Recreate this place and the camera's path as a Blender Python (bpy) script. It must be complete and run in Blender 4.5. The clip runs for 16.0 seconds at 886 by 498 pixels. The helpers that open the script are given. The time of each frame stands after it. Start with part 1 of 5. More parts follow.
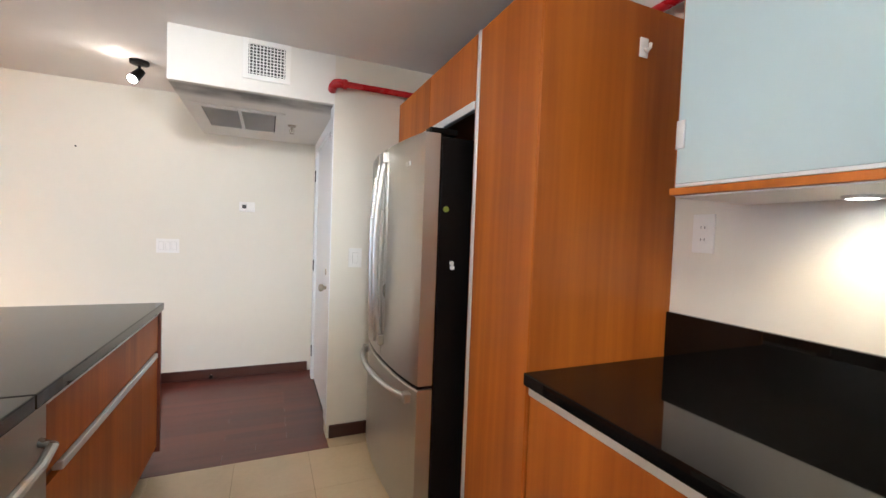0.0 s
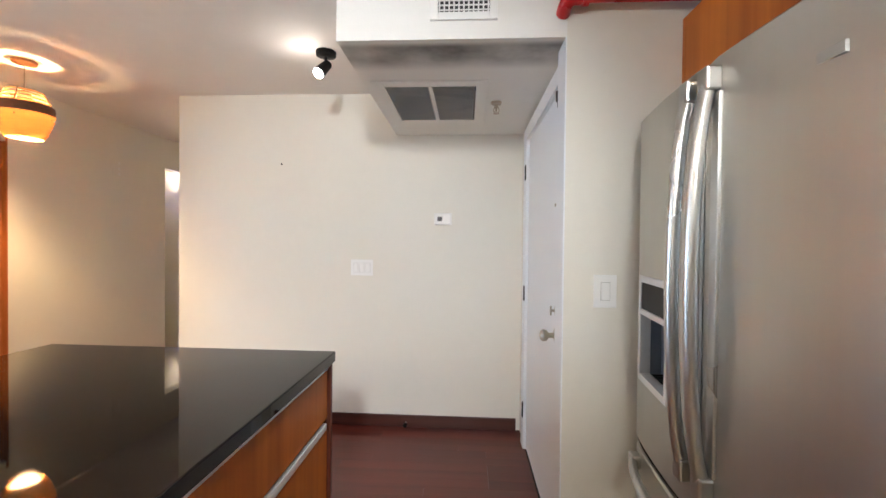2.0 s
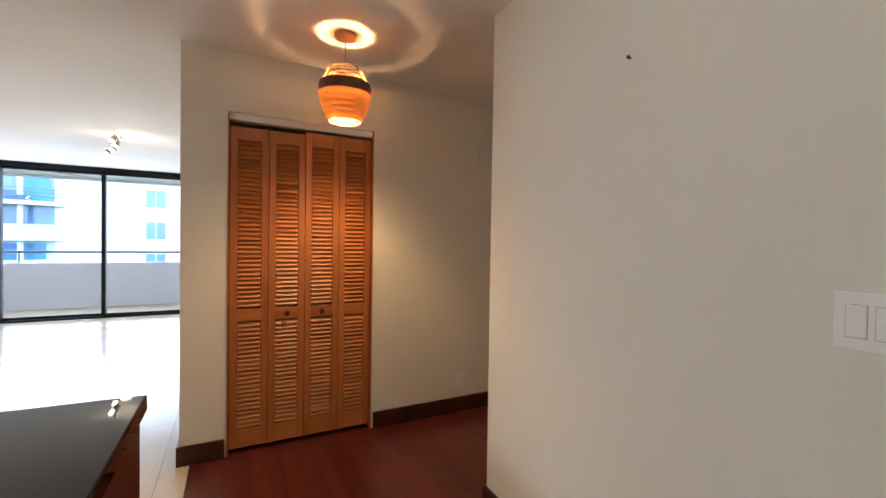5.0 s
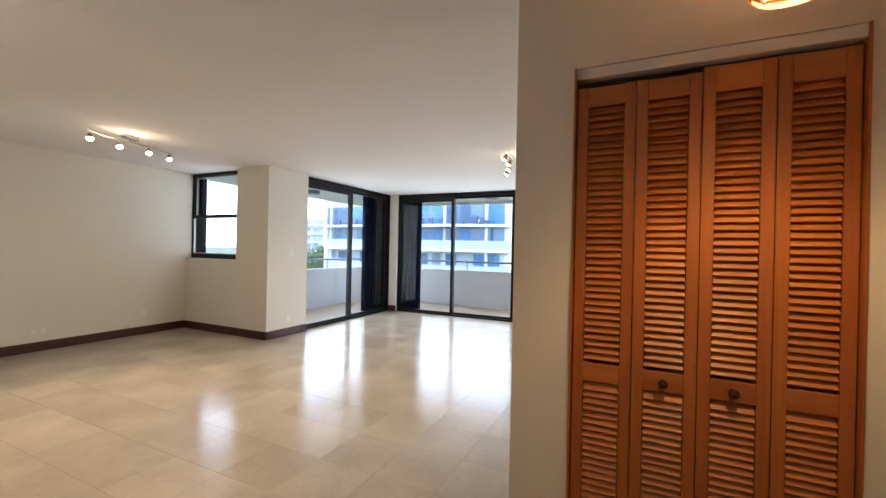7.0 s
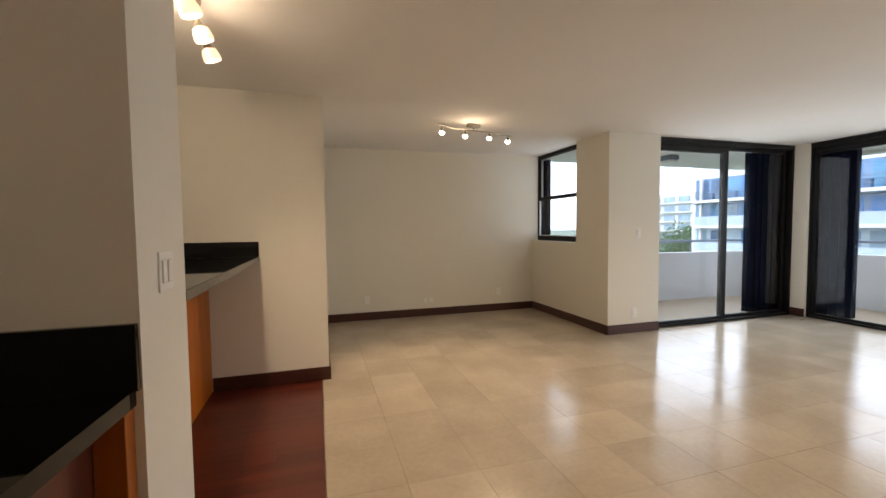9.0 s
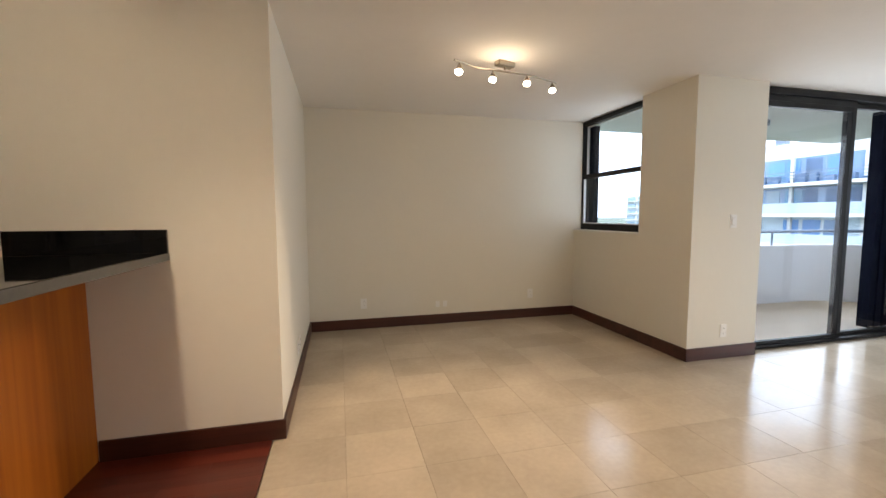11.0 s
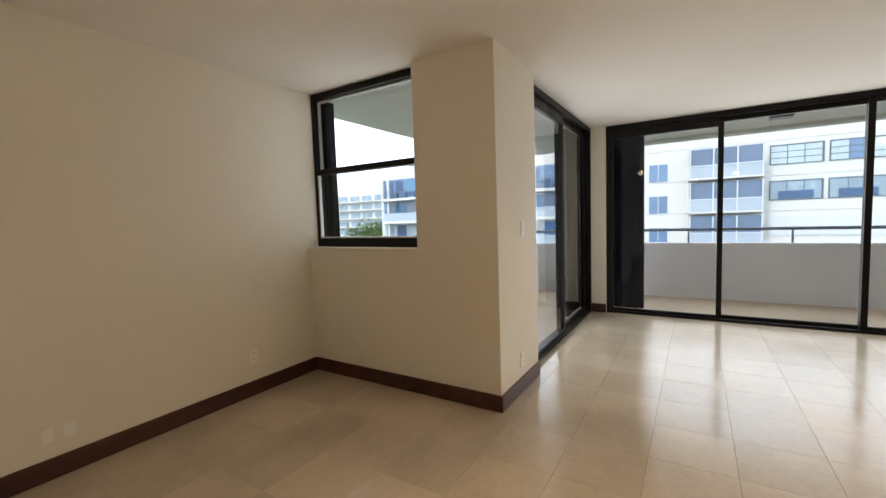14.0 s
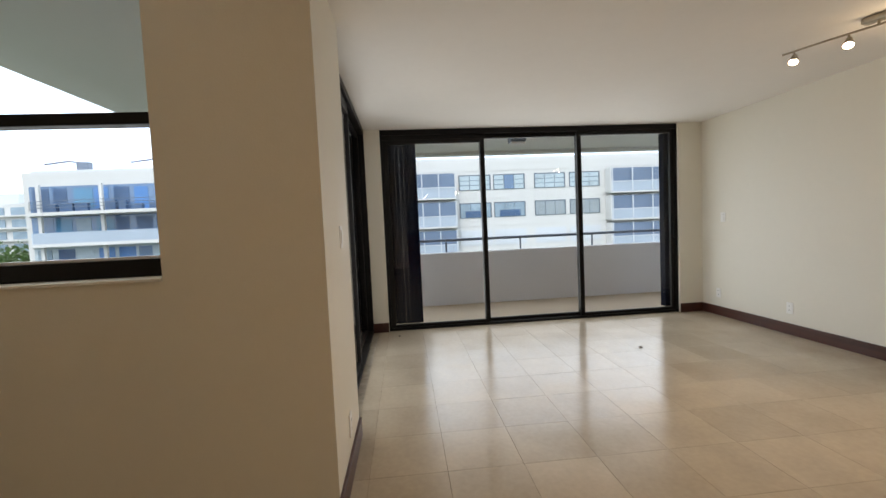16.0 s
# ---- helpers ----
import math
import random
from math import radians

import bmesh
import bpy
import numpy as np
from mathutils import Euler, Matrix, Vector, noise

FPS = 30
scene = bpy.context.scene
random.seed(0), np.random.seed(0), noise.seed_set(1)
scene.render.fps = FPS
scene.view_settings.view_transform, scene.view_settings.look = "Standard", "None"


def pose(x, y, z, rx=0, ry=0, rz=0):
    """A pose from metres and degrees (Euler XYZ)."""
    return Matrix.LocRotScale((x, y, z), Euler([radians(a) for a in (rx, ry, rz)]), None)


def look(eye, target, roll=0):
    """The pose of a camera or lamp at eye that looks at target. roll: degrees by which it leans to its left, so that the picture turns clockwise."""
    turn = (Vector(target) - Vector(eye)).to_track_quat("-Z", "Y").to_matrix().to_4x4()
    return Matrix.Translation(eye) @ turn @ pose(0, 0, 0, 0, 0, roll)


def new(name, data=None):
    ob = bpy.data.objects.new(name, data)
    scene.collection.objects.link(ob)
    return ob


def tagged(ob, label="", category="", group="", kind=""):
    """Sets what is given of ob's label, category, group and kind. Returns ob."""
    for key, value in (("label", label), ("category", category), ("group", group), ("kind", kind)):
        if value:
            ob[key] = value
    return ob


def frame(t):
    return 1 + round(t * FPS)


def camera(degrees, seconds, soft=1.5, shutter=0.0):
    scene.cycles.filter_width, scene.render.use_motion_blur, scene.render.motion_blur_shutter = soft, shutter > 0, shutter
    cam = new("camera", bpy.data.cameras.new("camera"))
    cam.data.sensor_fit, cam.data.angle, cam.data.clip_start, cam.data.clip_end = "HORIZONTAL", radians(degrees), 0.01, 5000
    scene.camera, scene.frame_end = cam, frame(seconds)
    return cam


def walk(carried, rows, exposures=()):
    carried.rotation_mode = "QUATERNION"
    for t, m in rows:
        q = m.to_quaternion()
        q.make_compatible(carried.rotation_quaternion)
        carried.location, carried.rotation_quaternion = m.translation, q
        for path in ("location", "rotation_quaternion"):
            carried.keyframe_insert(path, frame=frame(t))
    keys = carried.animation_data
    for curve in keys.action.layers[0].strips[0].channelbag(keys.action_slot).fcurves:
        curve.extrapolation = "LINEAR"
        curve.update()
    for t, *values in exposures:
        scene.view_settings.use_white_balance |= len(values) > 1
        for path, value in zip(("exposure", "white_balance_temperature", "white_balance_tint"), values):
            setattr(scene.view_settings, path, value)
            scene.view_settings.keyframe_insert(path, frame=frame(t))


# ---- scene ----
cam = camera(94.5, 16.0)
PATH = [
    (0, (0.115, 0.89, 1.355), (0.901, 2.727, 1.281), 2.1),
    (0.5, (0.121, 1.104, 1.345), (0.705, 3.016, 1.289), 1.5),
    (1, (0.087, 1.387, 1.353), (0.465, 3.351, 1.325), -0.6),
    (1.5, (0.111, 1.663, 1.365), (0.21, 3.661, 1.346), -0.6),
    (2, (0.111, 1.979, 1.354), (-0.004, 3.976, 1.327), 0.6),
    (2.5, (0.045, 2.349, 1.374), (-0.156, 4.339, 1.358), -0.4),
    (3, (0.025, 2.696, 1.36), (-0.369, 4.657, 1.35), -0.8),
    (3.2, (-0.012, 2.84, 1.328), (-0.475, 4.786, 1.358), -0.1),
    (5.3, (-0.484, 3.883, 1.321), (-2.387, 4.495, 1.268), 0.7),
    (5.5, (-0.596, 3.908, 1.323), (-2.552, 4.324, 1.26), 0.7),
    (6, (-0.809, 3.986, 1.302), (-2.806, 3.899, 1.236), 0.2),
    (6.5, (-1.049, 4.059, 1.329), (-2.973, 3.515, 1.311), 1.5),
    (7, (-1.385, 4.033, 1.341), (-3.19, 3.172, 1.338), 1.2),
    (7.5, (-1.604, 3.949, 1.294), (-3.157, 2.69, 1.246), 0.0),
    (8, (-1.822, 3.915, 1.318), (-2.995, 2.299, 1.21), 0.9),
    (8.5, (-2.023, 3.72, 1.309), (-2.886, 1.918, 1.216), 0.3),
    (9, (-2.177, 3.463, 1.321), (-2.759, 1.552, 1.218), -0.6),
    (9.2, (-2.236, 3.356, 1.333), (-2.703, 1.415, 1.215), -0.6),
    (11.3, (-2.598, 2.012, 1.282), (-3.097, 0.083, 1.116), -0.1),
    (11.5, (-2.6, 1.875, 1.277), (-3.242, -0.015, 1.142), -0.5),
    (12, (-2.641, 1.567, 1.288), (-3.448, -0.259, 1.166), -2.2),
    (12.5, (-2.689, 1.231, 1.269), (-3.571, -0.554, 1.078), -1.9),
    (13, (-2.763, 0.943, 1.302), (-3.944, -0.662, 1.129), -1.3),
    (13.5, (-2.859, 0.69, 1.3), (-4.356, -0.621, 1.106), -3.5),
    (14, (-3.037, 0.446, 1.314), (-4.733, -0.604, 1.17), -1.9),
    (14.5, (-3.205, 0.244, 1.286), (-5.061, -0.492, 1.17), 0.3),
    (15, (-3.326, -0.007, 1.304), (-5.282, -0.411, 1.188), -1.1),
    (15.5, (-3.581, -0.187, 1.269), (-5.575, -0.266, 1.147), -2.9),
    (16, (-3.767, -0.328, 1.261), (-5.756, -0.143, 1.151), -2.6),
]
EXPOSURES = [(0.0, 3.2, 5600, 10), (1.2, 3.22, 5700, 10), (2.5, 2.95, 5500, 10), (3.0, 2.9, 5500, 10), (5.5, 1.85, 6000, 11), (7.2, 1.48, 6400, 12), (9.0, 1.18, 7000, 13), (11.3, 1.45, 6600, 12), (12.2, 1.42, 6400, 11), (14.0, 1.0, 7600, 13), (16.0, 0.7, 7600, 13)]
walk(cam, [(t, look(eye, target, roll)) for t, eye, target, roll in PATH], EXPOSURES)

# ---- world, sun and exposure ----
world = bpy.data.worlds.new("world")
scene.world = world
world.use_nodes = True
wn, wl = world.node_tree.nodes, world.node_tree.links
sky = wn.new("ShaderNodeTexSky")
sky.sky_type = 'NISHITA'
sky.sun_disc = False
sky.sun_elevation = radians(52)
sky.sun_rotation = radians(115)
sky.dust_density = 2.0
cl_co = wn.new("ShaderNodeTexCoord")
cl_map = wn.new("ShaderNodeMapping")
cl_map.inputs["Scale"].default_value = (1.0, 1.0, 3.0)
cl_noise = wn.new("ShaderNodeTexNoise")
cl_noise.inputs["Scale"].default_value = 2.6
cl_noise.inputs["Detail"].default_value = 6
cl_ramp = wn.new("ShaderNodeValToRGB")
cl_ramp.color_ramp.elements[0].position = 0.30
cl_ramp.color_ramp.elements[0].color = (0.55, 0.55, 0.55, 1)
cl_ramp.color_ramp.elements[1].position = 0.62
cl_ramp.color_ramp.elements[1].color = (0.97, 0.97, 0.97, 1)
cl_mix = wn.new("ShaderNodeMix")
cl_mix.data_type = 'RGBA'
cl_mix.inputs[7].default_value = (9.4, 11.7, 14.6, 1)
bg = wn["Background"]
bg.inputs["Strength"].default_value = 0.15
wl.new(cl_co.outputs["Generated"], cl_map.inputs["Vector"])
wl.new(cl_map.outputs["Vector"], cl_noise.inputs["Vector"])
wl.new(cl_noise.outputs["Fac"], cl_ramp.inputs["Fac"])
wl.new(cl_ramp.outputs["Color"], cl_mix.inputs[0])
wl.new(sky.outputs["Color"], cl_mix.inputs[6])
wl.new(cl_mix.outputs[2], bg.inputs["Color"])

sun_data = bpy.data.lights.new("sun", 'SUN')
sun_data.energy = 0.8
sun_data.angle = radians(14)
sun_data.color = (1.0, 0.95, 0.88)
sun_lamp = new("sun", sun_data)
sun_lamp.matrix_world = look((20, -9, 30), (0, 0, 0))


DAY = 0.68


def point_lamp(name, x, y, z, watts, color=(1.0, 0.80, 0.58), radius=0.03):
    d = bpy.data.lights.new(name, 'POINT')
    d.energy, d.color, d.shadow_soft_size = watts, color, radius
    ob = new(name, d)
    ob.location = (x, y, z)
    return ob


def spot_lamp(name, eye, target, watts, degrees=80, color=(1.0, 0.83, 0.64), radius=0.03):
    d = bpy.data.lights.new(name, 'SPOT')
    d.energy, d.color, d.shadow_soft_size = watts, color, radius
    d.spot_size, d.spot_blend = radians(degrees), 0.7
    ob = new(name, d)
    ob.matrix_world = look(eye, target)
    return ob


def window_light(name, center, target, w, h, radiance, color=(0.86, 0.93, 1.0)):
    """The sky's light through one opening, just outside its glass."""
    d = bpy.data.lights.new(name, 'AREA')
    d.shape, d.size, d.size_y = 'RECTANGLE', w, h
    d.energy, d.color = radiance * math.pi * w * h, color
    ob = new(name, d)
    ob.matrix_world = look(center, target)
    return ob


window_light("far_door_daylight", (-8.945, 1.52, 1.22), (0, 1.52, 1.22), 3.1, 2.25, DAY)
window_light("side_door_daylight", (-7.28, -0.90, 1.22), (-7.28, 5, 1.22), 1.75, 2.25, DAY)
window_light("window_daylight", (-5.705, -1.82, 1.76), (0, -1.82, 1.76), 0.95, 1.1, DAY * 0.8)


# ---- materials ----
def nodes_of(name):
    m = bpy.data.materials.new(name)
    m.use_nodes = True
    return m, m.node_tree.nodes, m.node_tree.links, m.node_tree.nodes["Principled BSDF"]


def plain(name, color, rough=0.5, metal=0.0, vary=0.06, scale=3.0, bump=0.0, bump_scale=200.0, stretch=(1, 1, 1), spec=0.5, piece=0.0, coat=0.0, rough_vary=0.08):
    """A surface with two scales of variation and a fine relief."""
    m, n, l, b = nodes_of(name)
    geo = n.new("ShaderNodeNewGeometry")
    mp = n.new("ShaderNodeMapping")
    mp.inputs["Scale"].default_value = stretch
    l.new(geo.outputs["Position"], mp.inputs["Vector"])
    big = n.new("ShaderNodeTexNoise")
    big.inputs["Scale"].default_value = scale
    big.inputs["Detail"].default_value = 4
    fine = n.new("ShaderNodeTexNoise")
    fine.inputs["Scale"].default_value = scale * 14
    fine.inputs["Detail"].default_value = 3
    l.new(mp.outputs["Vector"], big.inputs["Vector"])
    l.new(mp.outputs["Vector"], fine.inputs["Vector"])
    add = n.new("ShaderNodeMath")
    add.operation = 'MULTIPLY_ADD'
    add.inputs[1].default_value = 0.4
    l.new(fine.outputs["Fac"], add.inputs[0])
    l.new(big.outputs["Fac"], add.inputs[2])
    src = add.outputs[0]
    mid = 0.7
    if piece:
        info = n.new("ShaderNodeObjectInfo")
        pm = n.new("ShaderNodeMath")
        pm.operation = 'MULTIPLY_ADD'
        pm.inputs[1].default_value = piece
        l.new(info.outputs["Random"], pm.inputs[0])
        l.new(src, pm.inputs[2])
        src = pm.outputs[0]
        mid += piece / 2
    rng = n.new("ShaderNodeMapRange")
    rng.inputs["From Min"].default_value = mid - 0.35
    rng.inputs["From Max"].default_value = mid + 0.35
    rng.inputs["To Min"].default_value = 1 - vary
    rng.inputs["To Max"].default_value = 1 + vary
    l.new(src, rng.inputs["Value"])
    mul = n.new("ShaderNodeVectorMath")
    mul.operation = 'SCALE'
    mul.inputs[0].default_value = color
    l.new(rng.outputs[0], mul.inputs["Scale"])
    l.new(mul.outputs[0], b.inputs["Base Color"])
    rr = n.new("ShaderNodeMapRange")
    rr.inputs["From Min"].default_value, rr.inputs["From Max"].default_value = 0.3, 0.7
    rr.inputs["To Min"].default_value = max(0.02, rough * (1 - rough_vary * 2))
    rr.inputs["To Max"].default_value = min(1.0, rough * (1 + rough_vary * 2))
    l.new(big.outputs["Fac"], rr.inputs["Value"])
    l.new(rr.outputs[0], b.inputs["Roughness"])
    b.inputs["Metallic"].default_value = metal
    b.inputs["Specular IOR Level"].default_value = spec
    b.inputs["Coat Weight"].default_value = coat
    if bump:
        bt = n.new("ShaderNodeTexNoise")
        bt.inputs["Scale"].default_value = bump_scale
        bt.inputs["Detail"].default_value = 2
        l.new(mp.outputs["Vector"], bt.inputs["Vector"])
        bp = n.new("ShaderNodeBump")
        bp.inputs["Strength"].default_value = bump
        bp.inputs["Distance"].default_value = 0.002
        l.new(bt.outputs["Fac"], bp.inputs["Height"])
        l.new(bp.outputs[0], b.inputs["Normal"])
    return m


def veneer(name, dark, light, axis=2, rough=0.3, grain=22.0, piece=0.0, coat=0.0, spec=0.5):
    """Wood with long grain along one axis, broad figure and fine pores."""
    m, n, l, b = nodes_of(name)
    geo = n.new("ShaderNodeNewGeometry")
    mp = n.new("ShaderNodeMapping")
    s = [grain, grain, grain]
    s[axis] = grain * 0.035
    mp.inputs["Scale"].default_value = s
    info = n.new("ShaderNodeObjectInfo")
    off = n.new("ShaderNodeVectorMath")
    off.operation = 'ADD'
    sc = n.new("ShaderNodeMath")
    sc.operation = 'MULTIPLY'
    sc.inputs[1].default_value = 3.0
    l.new(info.outputs["Random"], sc.inputs[0])
    l.new(geo.outputs["Position"], off.inputs[0])
    l.new(sc.outputs[0], off.inputs[1])
    l.new(off.outputs[0], mp.inputs["Vector"])
    g1 = n.new("ShaderNodeTexNoise")
    g1.inputs["Scale"].default_value = 0.45
    g1.inputs["Detail"].default_value = 5
    g1.inputs["Distortion"].default_value = 0.6
    g2 = n.new("ShaderNodeTexNoise")
    g2.inputs["Scale"].default_value = 5.0
    g2.inputs["Detail"].default_value = 3
    l.new(mp.outputs["Vector"], g1.inputs["Vector"])
    l.new(mp.outputs["Vector"], g2.inputs["Vector"])
    a = n.new("ShaderNodeMath")
    a.operation = 'MULTIPLY_ADD'
    a.inputs[1].default_value = 0.35
    l.new(g2.outputs["Fac"], a.inputs[0])
    l.new(g1.outputs["Fac"], a.inputs[2])
    src = a.outputs[0]
    if piece:
        pm = n.new("ShaderNodeMath")
        pm.operation = 'MULTIPLY_ADD'
        pm.inputs[1].default_value = piece
        l.new(info.outputs["Random"], pm.inputs[0])
        l.new(src, pm.inputs[2])
        src = pm.outputs[0]
    r = n.new("ShaderNodeValToRGB")
    r.color_ramp.elements[0].position = 0.45 + piece * 0.25
    r.color_ramp.elements[0].color = (*dark, 1)
    r.color_ramp.elements[1].position = 0.92 + piece * 0.75
    r.color_ramp.elements[1].color = (*light, 1)
    l.new(src, r.inputs["Fac"])
    l.new(r.outputs["Color"], b.inputs["Base Color"])
    b.inputs["Roughness"].default_value = rough
    b.inputs["Specular IOR Level"].default_value = spec
    b.inputs["Coat Weight"].default_value = coat
    b.inputs["Coat Roughness"].default_value = 0.12
    bp = n.new("ShaderNodeBump")
    bp.inputs["Strength"].default_value = 0.12
    bp.inputs["Distance"].default_value = 0.001
    l.new(g2.outputs["Fac"], bp.inputs["Height"])
    l.new(bp.outputs[0], b.inputs["Normal"])
    return m


def glowing(name, color, strength, base=(0.8, 0.8, 0.8)):
    m, n, l, b = nodes_of(name)
    b.inputs["Base Color"].default_value = (*base, 1)
    b.inputs["Emission Color"].default_value = (*color, 1)
    b.inputs["Emission Strength"].default_value = strength
    return m


def pane_glass(name, tint=(0.95, 0.97, 0.99), rough=0.0):
    m, n, l, b = nodes_of(name)
    n.remove(b)
    tr = n.new("ShaderNodeBsdfTransparent")
    tr.inputs["Color"].default_value = (*tint, 1)
    gl = n.new("ShaderNodeBsdfGlossy")
    gl.inputs["Roughness"].default_value = rough
    fr = n.new("ShaderNodeLayerWeight")
    fr.inputs["Blend"].default_value = 0.5
    pw = n.new("ShaderNodeMath")
    pw.operation = 'POWER'
    pw.inputs[1].default_value = 5.0
    ma = n.new("ShaderNodeMath")
    ma.operation = 'MULTIPLY_ADD'
    ma.inputs[1].default_value, ma.inputs[2].default_value = 0.85, 0.02
    l.new(fr.outputs["Facing"], pw.inputs[0])
    l.new(pw.outputs[0], ma.inputs[0])
    mx = n.new("ShaderNodeMixShader")
    l.new(ma.outputs[0], mx.inputs["Fac"])
    l.new(tr.outputs[0], mx.inputs[1])
    l.new(gl.outputs[0], mx.inputs[2])
    l.new(mx.outputs[0], n["Material Output"].inputs["Surface"])
    return m


WALL = plain("cream_wall_paint", (0.80, 0.765, 0.675), 0.62, vary=0.025, scale=1.3, bump=0.25, bump_scale=140, spec=0.3)
CEIL = plain("white_ceiling_paint", (0.86, 0.84, 0.81), 0.8, vary=0.03, scale=1.0, bump=0.3, bump_scale=120, spec=0.2)
SOFFIT = plain("white_soffit_paint", (0.84, 0.825, 0.78), 0.65, vary=0.03, scale=1.2, bump=0.2, bump_scale=130, spec=0.3)


def stain(m, y0, y1, amount):
    """Sooty streaks in a band along the front of the soffit's underside."""
    n, l = m.node_tree.nodes, m.node_tree.links
    b = n["Principled BSDF"]
    old = b.inputs["Base Color"].links[0].from_socket
    geo = n.new("ShaderNodeNewGeometry")
    sep = n.new("ShaderNodeSeparateXYZ")
    l.new(geo.outputs["Position"], sep.inputs[0])
    up = n.new("ShaderNodeMapRange")
    up.interpolation_type = 'SMOOTHSTEP'
    up.inputs["From Min"].default_value, up.inputs["From Max"].default_value = y0, y0 + 0.05
    dn = n.new("ShaderNodeMapRange")
    dn.interpolation_type = 'SMOOTHSTEP'
    dn.inputs["From Min"].default_value, dn.inputs["From Max"].default_value = y1, y1 + 0.14
    dn.inputs["To Min"].default_value, dn.inputs["To Max"].default_value = 1, 0
    l.new(sep.outputs["Y"], up.inputs["Value"])
    l.new(sep.outputs["Y"], dn.inputs["Value"])
    nz = n.new("ShaderNodeTexNoise")
    nz.inputs["Scale"].default_value = 5
    nz.inputs["Detail"].default_value = 5
    l.new(geo.outputs["Position"], nz.inputs["Vector"])
    m1 = n.new("ShaderNodeMath")
    m1.operation = 'MULTIPLY'
    l.new(up.outputs[0], m1.inputs[0])
    l.new(dn.outputs[0], m1.inputs[1])
    m2 = n.new("ShaderNodeMath")
    m2.operation = 'MULTIPLY'
    l.new(m1.outputs[0], m2.inputs[0])
    l.new(nz.outputs["Fac"], m2.inputs[1])
    m3 = n.new("ShaderNodeMath")
    m3.operation = 'MULTIPLY'
    m3.inputs[1].default_value = amount
    l.new(m2.outputs[0], m3.inputs[0])
    mix = n.new("ShaderNodeMix")
    mix.data_type = 'RGBA'
    mix.inputs[7].default_value = (0.10, 0.095, 0.09, 1)
    l.new(m3.outputs[0], mix.inputs[0])
    l.new(old, mix.inputs[6])
    l.new(mix.outputs[2], b.inputs["Base Color"])


stain(SOFFIT, 3.59, 3.73, 1.3)
DOOR_WHITE = plain("white_door_enamel", (0.85, 0.87, 0.88), 0.35, vary=0.02, scale=2.0, bump=0.08, bump_scale=60)
PLASTIC = plain("white_plastic", (0.88, 0.87, 0.84), 0.35, vary=0.02)
PLASTIC_GAP_SHADE = plain("plate_seam_shade", (0.52, 0.51, 0.48), 0.6, vary=0.03)
PLASTIC_DARK = plain("dark_slot", (0.03, 0.03, 0.03), 0.5, vary=0.02)
TILE = plain("honed_cream_marble", (0.475, 0.396, 0.305), 0.18, vary=0.18, scale=2.2, bump=0.015, bump_scale=25, piece=0.27, rough_vary=0.20, spec=0.34)
# The cream floor tile again, with the kitchen's warm light put into its colour.
KTILE = plain("warm_lit_cream_tile", (0.62, 0.50, 0.33), 0.2, vary=0.10, scale=2.6, bump=0.02, bump_scale=25, piece=0.2)


GROUT = plain("tile_grout", (0.37, 0.315, 0.245), 0.8, vary=0.7, scale=1.6)
PLANK = veneer("red_cherry_floor", (0.062, 0.010, 0.007), (0.125, 0.023, 0.013), axis=0, rough=0.30, grain=26, piece=0.25, coat=0.1)
BASEB = veneer("dark_baseboard_wood", (0.034, 0.010, 0.007), (0.080, 0.024, 0.015), axis=0, rough=0.38, grain=20)
CHERRY = veneer("orange_cherry_veneer", (0.28, 0.068, 0.007), (0.52, 0.155, 0.016), axis=2, rough=0.42, grain=8, spec=0.3)
# Cherry darkened: shade under the top and inside carcasses is put into its colour.
CHERRY_SHADED = veneer("shaded_cherry_panel", (0.060, 0.014, 0.008), (0.13, 0.034, 0.018), axis=2, rough=0.35, grain=16)
LOUVRE = veneer("stained_pine_louvre", (0.34, 0.100, 0.020), (0.54, 0.190, 0.042), axis=1, rough=0.42, grain=18, piece=0.25)
LOUVRE_V = veneer("stained_pine_stile", (0.34, 0.100, 0.020), (0.52, 0.180, 0.040), axis=2, rough=0.42, grain=18)
GRANITE = plain("black_granite", (0.005, 0.0048, 0.0046), 0.035, vary=0.4, scale=30, rough_vary=0.12, spec=0.28)
GRANITE_EDGE = plain("grey_granite_edge", (0.10, 0.095, 0.085), 0.35, vary=0.25, scale=40)
STEEL = plain("brushed_steel", (0.50, 0.49, 0.45), 0.38, metal=1.0, vary=0.05, scale=3, bump=0.06, bump_scale=160, stretch=(1, 1, 0.04))
CHROME = plain("satin_chrome", (0.54, 0.54, 0.52), 0.30, metal=1.0, vary=0.03)
ALU = plain("anodised_aluminium", (0.72, 0.73, 0.74), 0.38, metal=0.45, vary=0.04)
BLACK = plain("black_enamel", (0.005, 0.0045, 0.0045), 0.40, vary=0.1, spec=0.12)
BRONZE = plain("dark_bronze_aluminium", (0.007, 0.006, 0.006), 0.45, spec=0.2, metal=0.0, vary=0.15, scale=6)
SHUTTER = plain("dark_shutter_slat", (0.006, 0.008, 0.018), 0.8, vary=0.15, scale=8, spec=0.05)
RED = plain("red_pipe_paint", (0.50, 0.012, 0.016), 0.3, vary=0.08, scale=9)
GLASS = pane_glass("window_glass")
FROST = plain("frosted_cabinet_glass", (0.48, 0.60, 0.63), 0.10, vary=0.015, coat=0.6)
BLUE = glowing("blue_glass", (0.02, 0.05, 0.9), 0.22, (0.01, 0.03, 0.5))
BULB = glowing("warm_bulb", (1.0, 0.80, 0.55), 9.0)
BULB_HOT = glowing("halogen_bulb", (1.0, 0.88, 0.72), 14.0)
